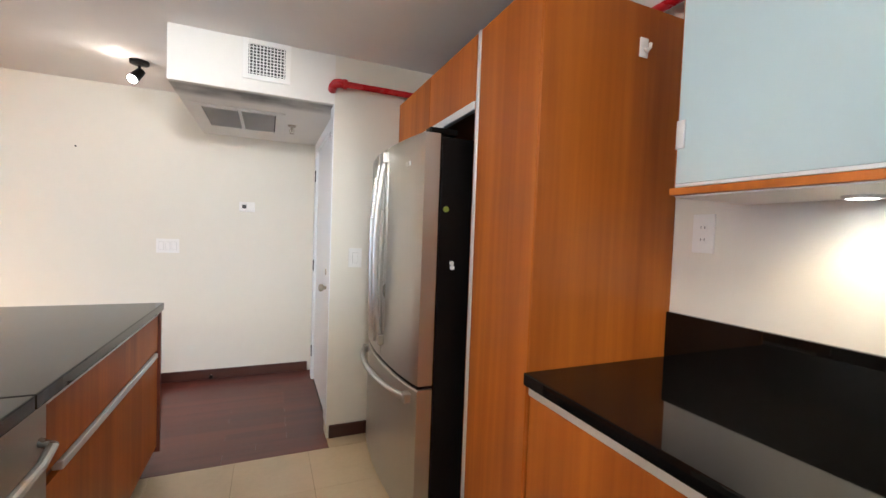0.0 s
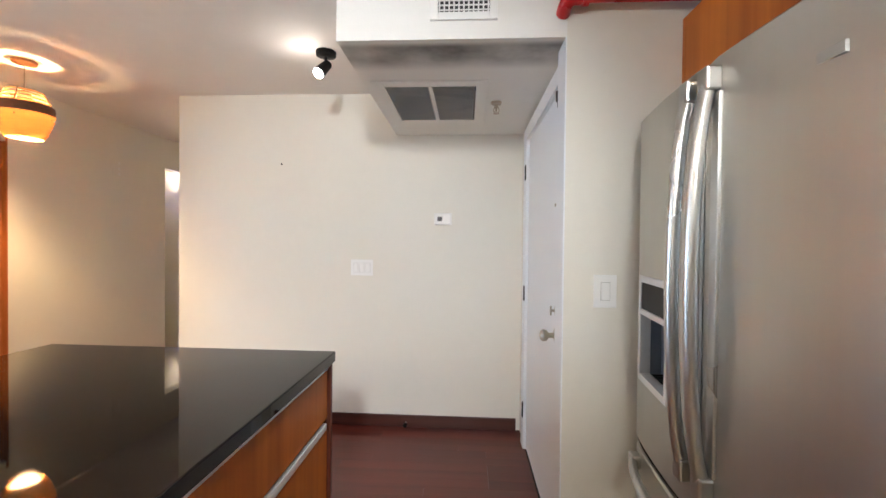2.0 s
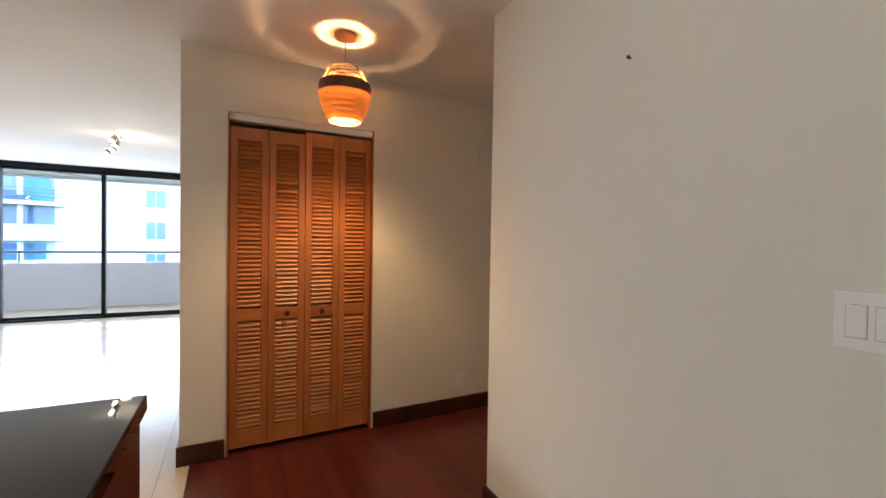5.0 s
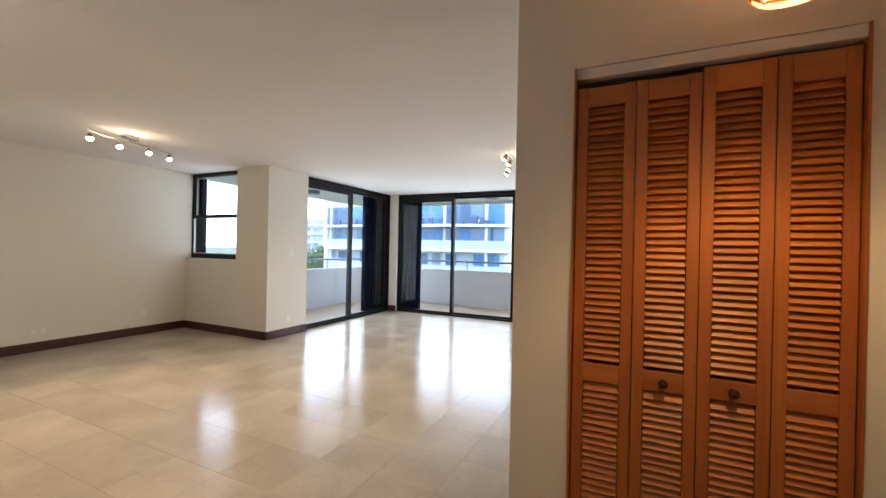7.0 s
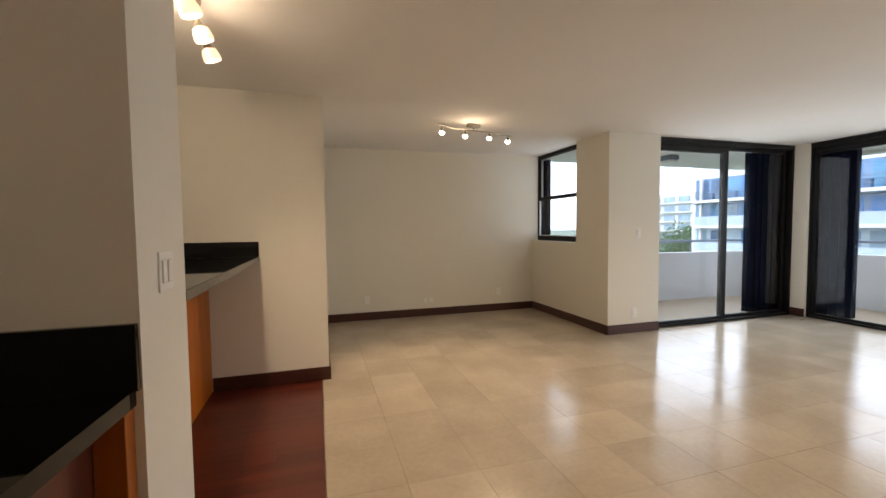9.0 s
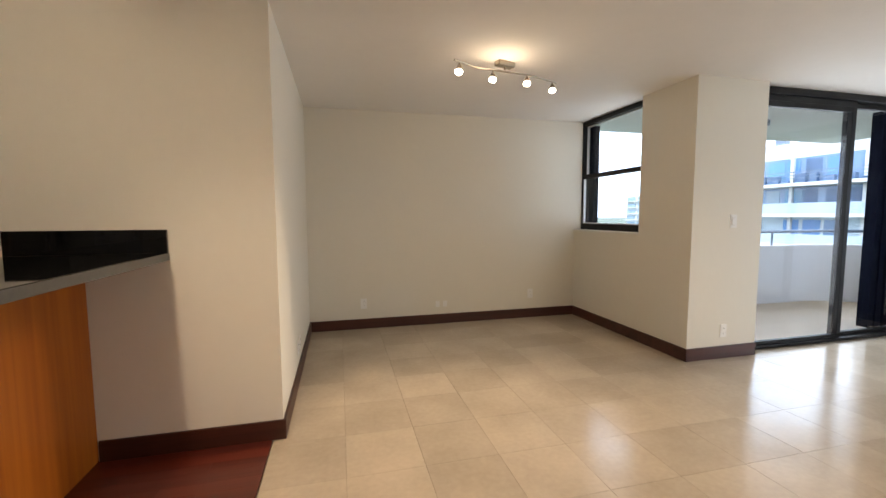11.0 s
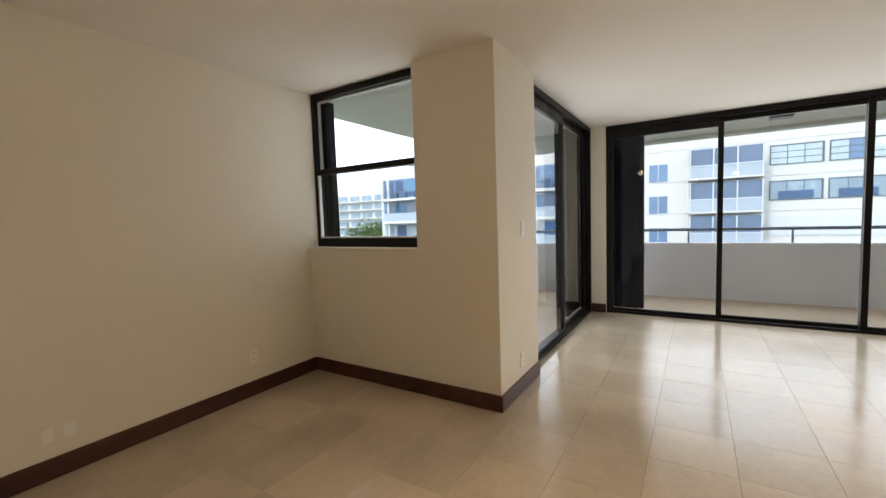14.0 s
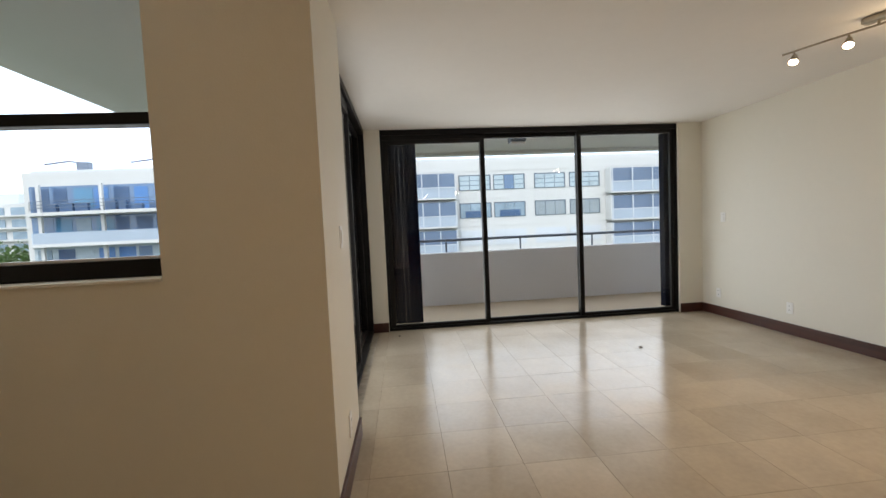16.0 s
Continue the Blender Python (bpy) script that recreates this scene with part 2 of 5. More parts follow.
CUP = glowing("lit_frosted_cup", (1.0, 0.66, 0.38), 0.55, (0.75, 0.62, 0.5))
PUCK = glowing("puck_bulb", (1.0, 0.90, 0.74), 8.0)
NICKEL = plain("brushed_nickel", (0.42, 0.37, 0.30), 0.32, metal=1.0, vary=0.05)
BRASS = plain("worn_nickel", (0.46, 0.42, 0.34), 0.28, metal=1.0, vary=0.08)


def shining_veneer(name, color, share):
    m = plain(name, color, 0.5, vary=0.12, scale=12, stretch=(1, 1, 6))
    n, l = m.node_tree.nodes, m.node_tree.links
    tl = n.new("ShaderNodeBsdfTranslucent")
    tl.inputs["Color"].default_value = (0.85, 0.50, 0.16, 1)
    mx = n.new("ShaderNodeMixShader")
    mx.inputs["Fac"].default_value = share
    l.new(n["Principled BSDF"].outputs[0], mx.inputs[1])
    l.new(tl.outputs[0], mx.inputs[2])
    l.new(mx.outputs[0], n["Material Output"].inputs["Surface"])
    return m


WOOD_RING = shining_veneer("translucent_pine_veneer", (0.40, 0.20, 0.07), 0.19)
WOOD_ROSE = veneer("pale_wood_rose", (0.30, 0.15, 0.05), (0.45, 0.25, 0.10), axis=0, rough=0.5, grain=14)
WOOD_BAND = veneer("dark_veneer_band", (0.10, 0.045, 0.018), (0.20, 0.09, 0.035), axis=0, rough=0.5, grain=14)
CONCRETE = plain("painted_concrete", (0.70, 0.675, 0.675), 0.85, vary=0.06, scale=1.2, bump=0.3, bump_scale=90)
SLAB = plain("balcony_soffit_paint", (0.66, 0.66, 0.63), 0.85, vary=0.07, scale=1.0, bump=0.3, bump_scale=60)
BALC_TILE = plain("terracotta_balcony_tile", (0.58, 0.44, 0.31), 0.6, vary=0.1, scale=4, piece=0.3)
RAIL = plain("grey_rail_paint", (0.16, 0.19, 0.24), 0.4, metal=0.4, vary=0.05)
FACADE = plain("white_facade_paint", (0.56, 0.555, 0.54), 0.8, vary=0.05, scale=0.2)
FACADE_B = plain("grey_white_facade", (0.52, 0.55, 0.58), 0.8, vary=0.06, scale=0.2)
FAR_GLASS = plain("bluish_window_glass", (0.10, 0.18, 0.30), 0.12, vary=0.25, scale=0.35, spec=0.6)
FAR_BLIND = plain("drawn_blinds", (0.25, 0.29, 0.31), 0.5, vary=0.2, scale=0.5)
FAR_PALE = plain("pale_glass_with_curtain", (0.38, 0.46, 0.50), 0.3, vary=0.15, scale=0.6)
FAR_DEEP = plain("deep_blue_shade", (0.04, 0.09, 0.18), 0.4, vary=0.25, scale=0.6)
FAR_CYAN = plain("cyan_tinted_glass", (0.06, 0.20, 0.33), 0.15, vary=0.25, scale=0.4)
FAR_FRAME = plain("dark_window_frame", (0.09, 0.12, 0.15), 0.5, vary=0.1)
FAR_BLUE = plain("blue_awning_glass", (0.05, 0.18, 0.42), 0.3, vary=0.2, scale=0.4)
FAR_GREY = plain("grey_blue_glass", (0.22, 0.30, 0.36), 0.25, vary=0.3, scale=0.5)
FAR_SCREEN = plain("balcony_screen", (0.11, 0.16, 0.24), 0.4, vary=0.2, scale=0.5)
FAR_RAIL = plain("balcony_panel", (0.33, 0.39, 0.46), 0.4, vary=0.08, scale=0.5)
LEAF = plain("leaf_green", (0.10, 0.17, 0.05), 0.6, vary=0.4, scale=0.6)
BARK = plain("bark", (0.10, 0.07, 0.05), 0.9, vary=0.2)
GROUND = plain("asphalt_and_lawn", (0.09, 0.11, 0.07), 0.9, vary=0.4, scale=0.05)



# ---- building helpers ----
def add_box(bm, x0, y0, z0, x1, y1, z1, bevel=0.0):
    r = bmesh.ops.create_cube(bm, size=1, matrix=Matrix.Translation(((x0 + x1) / 2, (y0 + y1) / 2, (z0 + z1) / 2)) @ Matrix.Diagonal((abs(x1 - x0), abs(y1 - y0), abs(z1 - z0), 1)))
    if bevel:
        vs = set(r["verts"])
        es = [e for e in bm.edges if e.verts[0] in vs and e.verts[1] in vs]
        bmesh.ops.bevel(bm, geom=es, offset=bevel, segments=2, affect='EDGES', profile=0.5)


def boxes(*specs, bevel=0.0):
    out = bmesh.new()
    for s in specs:
        one = bmesh.new()
        add_box(one, *s, bevel=bevel)
        me = bpy.data.meshes.new("tmp")
        one.to_mesh(me)
        one.free()
        out.from_mesh(me)
        bpy.data.meshes.remove(me)
    return out


def add_tube(bm, a, b, r, r2=None, segs=20, caps=True):
    a, b = Vector(a), Vector(b)
    d = b - a
    m = Matrix.Translation((a + b) / 2) @ d.to_track_quat('Z', 'Y').to_matrix().to_4x4()
    bmesh.ops.create_cone(bm, cap_ends=caps, segments=segs, radius1=r, radius2=r if r2 is None else r2, depth=d.length, matrix=m)


def tube(a, b, r, r2=None, segs=20):
    bm = bmesh.new()
    add_tube(bm, a, b, r, r2, segs)
    return bm


def sweep(points, r, segs=12, flat=1.0):
    """A rounded bar along a line of points."""
    bm = bmesh.new()
    rings = []
    pts = [Vector(p) for p in points]
    for i, p in enumerate(pts):
        d = (pts[min(i + 1, len(pts) - 1)] - pts[max(i - 1, 0)]).normalized()
        side = d.cross(Vector((0, 0, 1)) if abs(d.z) < 0.9 else Vector((1, 0, 0))).normalized()
        up = side.cross(d)
        rings.append([bm.verts.new(p + side * r * math.cos(2 * math.pi * k / segs) + up * r * flat * math.sin(2 * math.pi * k / segs)) for k in range(segs)])
    for a, b in zip(rings, rings[1:]):
        for k in range(segs):
            bm.faces.new((a[k], a[(k + 1) % segs], b[(k + 1) % segs], b[k]))
    bm.faces.new(rings[0][::-1])
    bm.faces.new(rings[-1])
    bmesh.ops.recalc_face_normals(bm, faces=bm.faces)
    return bm


def lathe(profile, segs=32, center=(0, 0, 0), thick=0.0):
    """A body of revolution about z from (radius, height) pairs; a closed loop when thick is given."""
    bm = bmesh.new()
    prof = list(profile)
    if thick:
        prof = prof + [(max(0.001, r - thick), z) for r, z in reversed(profile)] + [profile[0]]
    rings = []
    for r, z in prof:
        rings.append([bm.verts.new((center[0] + r * math.cos(2 * math.pi * k / segs), center[1] + r * math.sin(2 * math.pi * k / segs), center[2] + z)) for k in range(segs)])
    for a, b in zip(rings, rings[1:]):
        for k in range(segs):
            bm.faces.new((a[k], a[(k + 1) % segs], b[(k + 1) % segs], b[k]))
    bmesh.ops.remove_doubles(bm, verts=bm.verts, dist=1e-6)
    bmesh.ops.recalc_face_normals(bm, faces=bm.faces)
    return bm


def soften(bm, angle=35):
    """Smooth shading that breaks at sharp edges and where a narrow bevel meets a broad face."""
    bm.normal_update()
    for f in bm.faces:
        f.smooth = True
    for e in bm.edges:
        if len(e.link_faces) != 2:
            e.smooth = False
            continue
        turn = math.degrees(e.calc_face_angle(0.0))
        p, q = (f.calc_area() for f in e.link_faces)
        e.smooth = not (turn > angle or (turn > 12 and max(p, q) > 4 * min(p, q)))


def root_of(ob):
    while ob.parent:
        ob = ob.parent
    return ob


def solid(name, bm, mat, label="", category="", group="", kind=""):
    """One mesh at top level."""
    soften(bm)
    me = bpy.data.meshes.new(name)
    bm.to_mesh(me)
    bm.free()
    me.materials.append(mat)
    return tagged(new(name, me), label, category, group, kind)


def thing(name, x, y, z, label, category, group="", kind=""):
    ob = new(name)
    ob.empty_display_size = 0.1
    ob.location = (x, y, z)
    return tagged(ob, label, category, group, kind)


def part(name, bm, mat, parent, label=""):
    """Links a bmesh, given in world metres, as one mesh object under a thing or a part."""
    base = Vector(root_of(parent).location)
    bmesh.ops.translate(bm, verts=bm.verts, vec=-base)
    soften(bm)
    me = bpy.data.meshes.new(name)
    bm.to_mesh(me)
    bm.free()
    me.materials.append(mat)
    ob = new(name, me)
    ob.parent = parent
    return tagged(ob, label)


def piece(name, me, parent, loc):
    ob = new(name, me)
    ob.parent = parent
    ob.location = loc
    return ob


def mesh_of(name, bm, mat):
    me = bpy.data.meshes.new(name)
    bm.to_mesh(me)
    bm.free()
    me.materials.append(mat)
    return me


def wall(name, specs, mat=None, label="smooth cream painted plaster wall"):
    return solid(name, boxes(*specs), mat or WALL, label, "wall", kind="structure")


# ---- the shell ----
H = 2.45
XN, YN = -2.07, 4.97        # left end and face of the entry hall's back wall
XC = -3.125                 # face of the closet wall
XB, YA = -2.242, -0.233     # corner of the wall by the bar
YS = -2.47                  # back wall of the alcove
XW = -5.51                  # window wall of the alcove
YP = -0.66                  # side of the pier
XF = -8.80                  # far sliding door
YR = 3.545                  # long living room wall
XE = 1.567                  # kitchen's outer wall
YK = 3.575                  # stub wall beside the refrigerator

wall("wall_north", [(XN, YN, 0, 0.63, YN + 0.12, H)])
wall("wall_corridor", [(XN, YN + 0.12, 0, XN + 0.12, 8.0, H)])
wall("wall_corridor_end", [(XC, 7.9, 0, XN, 8.0, H)])
wall("wall_entry", [(0.51, 3.70, 0, 0.63, 3.752, H), (0.51, 4.72, 0, 0.63, YN, H), (0.51, 3.752, 2.06, 0.63, 4.72, H), (0.63, 3.70, 0, 0.70, YN, H)])
wall("wall_stub", [(0.485, YK, 0, XE, 3.70, H)])
wall("wall_east", [(XE, YA - 0.12, 0, XE + 0.12, 3.70, H)])
wall("wall_bar", [(XB, YA - 0.12, 0, XE, YA, H)])
wall("wall_alcove_side", [(XB, YS - 0.12, 0, XB + 0.12, YA - 0.12, H)])
wall("wall_south", [(XW - 0.21, YS - 0.12, 0, XB, YS, H)])
wall("wall_window", [(XW - 0.21, YS, 0, XW, -1.307, 1.092), (XW - 0.21, -1.307, 0, XW, YP, H)])
wall("wall_pier", [(-6.27, YP - 0.25, 0, XW - 0.21, YP, H)])
wall("wall_corner", [(-9.0, -0.90, 0, -8.77, -0.566, H)])
wall("wall_far_side", [(-9.0, 3.226, 0, -8.77, YR, H)])
wall("wall_living", [(-9.0, YR, 0, XC, YR + 0.12, H)])
wall("wall_closet", [(XC - 0.12, YR + 0.12, 0, XC, 3.785, H)])
wall("wall_closet_header", [(XC - 0.12, 3.785, 2.085, XC, 4.685, H)])
wall("wall_hall", [(XC - 0.12, 4.685, 0, XC, 6.2, H)])
wall("wall_hall_header", [(XC - 0.12, 6.2, 2.13, XC, 6.96, H)])
wall("wall_hall_end", [(XC - 0.12, 6.96, 0, XC, 8.0, H)])
wall("wall_closet_back", [(-3.95, YR + 0.12, 0, -3.85, 5.0, H), (-3.85, 4.88, 0, XC - 0.12, 5.0, H)])
wall("wall_bedroom", [(-4.8, 6.96, 0, XC - 0.12, 7.06, H), (-4.8, 5.0, 0, -4.7, 6.96, H), (-4.7, 5.0, 0, XC - 0.12, 5.1, H)], label="cream painted wall behind the corridor doorway")
# the square pillar between the two counters
wall("wall_pillar", [(-1.73, 1.84, 0, -1.10, 2.229, H)], label="cream painted wall end between the counters")
wall("wall_filler", [(-1.70, 1.75, 1.101, -1.10, 1.838, H)], label="cream painted return above the bar counter")
solid("ceiling", boxes((XW - 0.21, YS - 0.12, H, XE + 0.12, 8.0, H + 0.15), (-9.0, -0.82, H, XW - 0.21, YR + 0.12, H + 0.15)), CEIL, "smooth white painted ceiling", "ceiling", kind="structure")
solid("soffit", boxes((-0.41, YK, 2.146, 0.485, YN, H - 0.001), (0.485, 3.70, 2.146, 0.51, YN, H - 0.001)), SOFFIT, "dropped white soffit box over the entry", "soffit", kind="structure")


def baseboard(name, x0, y0, x1, y1, face, top=0.115):
    """A plank about 0.1 m high with a rounded top, its back on the wall; face: the way it looks."""
    d = 0.016
    dx, dy = {'+x': (d, 0), '-x': (-d, 0), '+y': (0, d), '-y': (0, -d)}[face]
    bx0, bx1 = sorted((x0, x1 + dx)) if dx else sorted((x0, x1))
    by0, by1 = sorted((y0, y1 + dy)) if dy else sorted((y0, y1))
    bm = boxes((bx0, by0, 0.0005, bx1, by1, top), bevel=0.004)
    return solid(name, bm, BASEB, "dark stained wooden baseboard", "baseboard", kind="structure")


baseboard("baseboard_north", XN - 0.016, YN, 0.48, YN, '-y', 0.088)
baseboard("baseboard_corridor", XN, YN, XN, 7.9, '-x')
baseboard("baseboard_stub", 0.50, YK, 0.86, YK, '-y', 0.085)
baseboard("baseboard_closet", XC, YR, XC, 3.775, '+x')
baseboard("baseboard_closet_end", -8.77, YR, XC + 0.016, YR, '-y')
baseboard("baseboard_hall", XC, 4.70, XC, 6.19, '+x')
baseboard("baseboard_bar", XB - 0.016, YA, -1.33, YA, '+y')
baseboard("baseboard_alcove_side", XB, YS, XB, YA, '-x')
baseboard("baseboard_south", XW, YS, XB - 0.016, YS, '+y')
baseboard("baseboard_window", XW, YS + 0.016, XW, YP + 0.016, '+x')
baseboard("baseboard_pier", -6.27, YP, XW, YP, '+y')
baseboard("baseboard_corner", -8.77, -0.752, -8.77, -0.567, '+x')
baseboard("baseboard_far", -8.77, 3.228, -8.77, YR - 0.016, '+x')


# ---- windows and sliding doors ----
def local_to(axis, u0, d0):
    """From (along, outwards, up) to the world: axis 'x' for a wall facing +x, 'y' for one facing +y."""
    if axis == 'x':
        return Matrix(((0, -1, 0, d0), (1, 0, 0, u0), (0, 0, 1, 0), (0, 0, 0, 1)))
    return Matrix(((-1, 0, 0, u0), (0, -1, 0, d0), (0, 0, 1, 0), (0, 0, 0, 1)))


def turned(bm, m):
    bmesh.ops.transform(bm, matrix=m, verts=bm.verts)
    bmesh.ops.recalc_face_normals(bm, faces=bm.faces)
    return bm


def glass_pane(parent, m, u0, z0, u1, z1, d):
    ob = part("pane", turned(boxes((u0, d, z0, u1, d + 0.005, z1)), m), GLASS, parent, "clear window glass")
    ob.visible_shadow = False
    return ob


def shutter_stack(parent, m, u0, u1, d, count):
    """Folded accordion slats outside the glass."""
    w = (u1 - u0) / count
    for i in range(count):
        bm = boxes((u0 + i * w + 0.0006, d + (0.012 if i % 2 else 0), 0.05, u0 + (i + 1) * w - 0.0006, d + 0.10 + (0.012 if i % 2 else 0), 2.36), bevel=0.002)
        part("shutter_slat", turned(bm, m), SHUTTER, parent, "dark folded shutter slat")


def sliding_door(name, axis, u0, d0, width, edges, stacks, label, out=0.145):
    m = local_to(axis, u0, d0)
    door = thing(name, *(m @ Vector((width / 2, 0, 0))), label, "sliding door", kind="structure")
    part("window_frame", turned(boxes((0, 0, 2.385, width, 0.14, H - 0.002), (0, 0, 0.0, width, 0.14, 0.03), (0, 0.001, 0.03, 0.03, 0.139, 2.385), (width - 0.03, 0.001, 0.03, width, 0.139, 2.385), bevel=0.003), m), BRONZE, door, "dark bronze aluminium frame")
    for i, (a, b) in enumerate(zip(edges, edges[1:])):
        d = 0.02 + 0.045 * (i % 2)
        lo = a - (0.028 if i else 0)
        hi = b + (0.028 if i < len(edges) - 2 else 0)
        top = 2.33 if i == 0 else 2.384
        panel = part("panel_frame", turned(boxes((lo, d, 0.031, lo + 0.056, d + 0.04, top), (hi - 0.056, d, 0.031, hi, d + 0.04, top), (lo + 0.056, d + 0.001, 0.031, hi - 0.056, d + 0.039, 0.068), (lo + 0.056, d + 0.001, top - 0.05, hi - 0.056, d + 0.039, top), bevel=0.003), m), BRONZE, door, "dark sliding panel frame")
        glass_pane(panel, m, lo + 0.05, 0.063, hi - 0.05, top - 0.045, d + 0.018)
        if i == 0:
            part("head_filler", turned(boxes((lo, d + 0.004, top + 0.001, hi, d + 0.036, 2.384)), m), BRONZE, door)
    for s0, s1, cnt in stacks:
        shutter_stack(door, m, s0, s1, out, cnt)
    return door, m


far_door, far_m = sliding_door("door_1", 'x', -0.565, XF, 3.79, [0.03, 1.249, 2.492, 3.765], [(0.0, 0.43, 8), (3.70, 3.79, 2)], "wide three-panel sliding glass door in dark bronze frames", 0.145)
part("handle", turned(boxes((3.732, -0.008, 0.98, 3.752, 0.02, 1.20), bevel=0.006), far_m), BLACK, far_door, "black pull handle")
side_door, side_m = sliding_door("door_2", 'y', -6.272, -0.752, 2.495, [0.05, 1.235, 2.445], [(1.86, 2.48, 11)], "two-panel sliding glass door in dark bronze frames")

win_m = local_to('x', YS, XW - 0.09)
WW = -1.307 - YS
window = thing("window_1", XW - 0.09, YS + WW / 2, 1.10, "dark bronze two-light window above a plaster sill", "window", kind="structure")
part("window_frame", turned(boxes((0, 0, 2.395, WW, 0.1, H - 0.002), (0, 0, 1.107, WW, 0.1, 1.18), (0, 0.001, 1.18, 0.025, 0.099, 2.395), (WW - 0.02, 0.001, 1.18, WW, 0.099, 2.395), bevel=0.003), win_m), BRONZE, window, "dark bronze aluminium frame")
part("mid_rail", turned(boxes((0.025, -0.006, 1.740, WW - 0.02, 0.06, 1.790), bevel=0.004), win_m), BRONZE, window)
part("lower_sash_edge", turned(boxes((0.026, 0.012, 1.181, 0.040, 0.04, 1.739), (0.041, 0.012, 1.181, WW - 0.021, 0.04, 1.193)), win_m), ALU, window, "pale sash edge")
part("upper_sash_edge", turned(boxes((0.026, 0.05, 1.791, 0.036, 0.08, 2.394), (0.037, 0.05, 2.382, WW - 0.021, 0.08, 2.394)), win_m), ALU, window, "pale sash edge")
glass_pane(window, win_m, 0.03, 1.185, WW - 0.02, 1.745, 0.03)
glass_pane(window, win_m, 0.03, 1.785, WW - 0.02, 2.39, 0.066)
part("shutter_rail", turned(boxes((0.0, 0.101, 1.108, 0.055, 0.17, 2.394), (0.056, 0.107, 1.108, 0.105, 0.176, 2.394), bevel=0.004), win_m), SHUTTER, window, "dark folded shutter slats outside")
part("window_sill", boxes((XW - 0.20, YS + 0.001, 1.0925, XW + 0.018, -1.308, 1.106), bevel=0.003), SOFFIT, window, "thin white painted sill")

# ---- balcony ----
def balcony_outline(off, steps=14):
    """The parapet's line in plan, off metres outwards from its inner face."""
    r, cx, cy = 1.1, -9.30, -1.30
    pts = [(XW - 0.22, -2.40 - off), (-7.5, -2.40 - off)]
    for k in range(steps + 1):
        a = math.radians(270 - 90 * k / steps)
        pts.append((cx + (r + off) * math.cos(a), cy + (r + off) * math.sin(a)))
    pts.append((-10.40 - off, 5.4))
    return pts


def parapet_mesh():
    bm = bmesh.new()
    inner, outer = balcony_outline(0.0), balcony_outline(0.15)
    rows = []
    for (ix, iy), (ox, oy) in zip(inner, outer):
        rows.append([bm.verts.new(p) for p in ((ix, iy, -0.03), (ix, iy, 0.81), (ix - 0.004, iy - 0.004, 0.825), (ox, oy, 0.825), (ox, oy, -0.6))])
    for a, b in zip(rows, rows[1:]):
        for k in range(4):
            bm.faces.new((a[k], a[k + 1], b[k + 1], b[k]))
    bmesh.ops.recalc_face_normals(bm, faces=bm.faces)
    return bm


solid("parapet", parapet_mesh(), CONCRETE, "curved white painted concrete balcony parapet", "parapet", kind="structure")
solid("balcony_slab", boxes((-10.62, -2.95, 2.46, -9.001, 5.4, 2.70), (-9.0, -2.95, 2.46, XW - 0.22, -0.83, 2.70), (-9.0, YR + 0.13, 2.46, -3.3, 5.4, 2.70), (-10.62, -1.4, 2.41, -10.45, 5.4, 2.459)), SLAB, "painted concrete balcony ceiling slab", "ceiling", kind="structure")
solid("balcony_floor", boxes((-10.56, -2.56, -0.25, -8.95, 5.4, -0.042), (-8.95, -2.56, -0.25, XW - 0.215, -0.70, -0.042)), GROUT, "concrete balcony floor bed", "floor", kind="structure")
solid("balcony_wall", boxes((-10.4, 5.3, -0.03, -8.9, 5.4, 2.46), (-8.99, YR + 0.125, -0.03, -8.9, 5.3, 2.46)), CONCRETE, "painted concrete wall closing the balcony", "wall", kind="structure")

railing = thing("balcony_railing", -10.47, 1.5, 0.825, "grey painted metal handrail on short posts above the parapet", "railing")
rail_line = [(x, y, 1.03) for x, y in balcony_outline(0.07)]
part("handrail", sweep(rail_line, 0.024, 10), RAIL, railing)
for y in np.arange(-0.9, 5.2, 1.25):
    part("post", tube((-10.47, y, 0.82), (-10.47, y, 1.01), 0.014, segs=10), RAIL, railing)
for x in (-6.4, -7.6, -8.8):
    part("post", tube((x, -2.47, 0.82), (x, -2.47, 1.01), 0.014, segs=10), RAIL, railing)


def balcony_lamp(x, y):
    ob = thing("balcony_lamp", x, y, 2.46, "small grey box lamp on the balcony ceiling", "lamp", "balcony lamps")
    part("housing", boxes((x - 0.09, y - 0.11, 2.385, x + 0.09, y + 0.11, 2.459), bevel=0.01), RAIL, ob)
    part("lens", boxes((x - 0.075, y - 0.095, 2.355, x + 0.075, y + 0.095, 2.384), bevel=0.008), CONCRETE, ob, "frosted lens")


balcony_lamp(-9.42, 1.30)
balcony_lamp(-7.7, -1.92)

# ---- the far buildings and the ground ----
solid("ground", boxes((-2500, -2500, -22.3, 2500, 2500, -22.0)), GROUND, "distant streets and lawns far below", "ground", kind="structure")


terrace = random.Random(5)


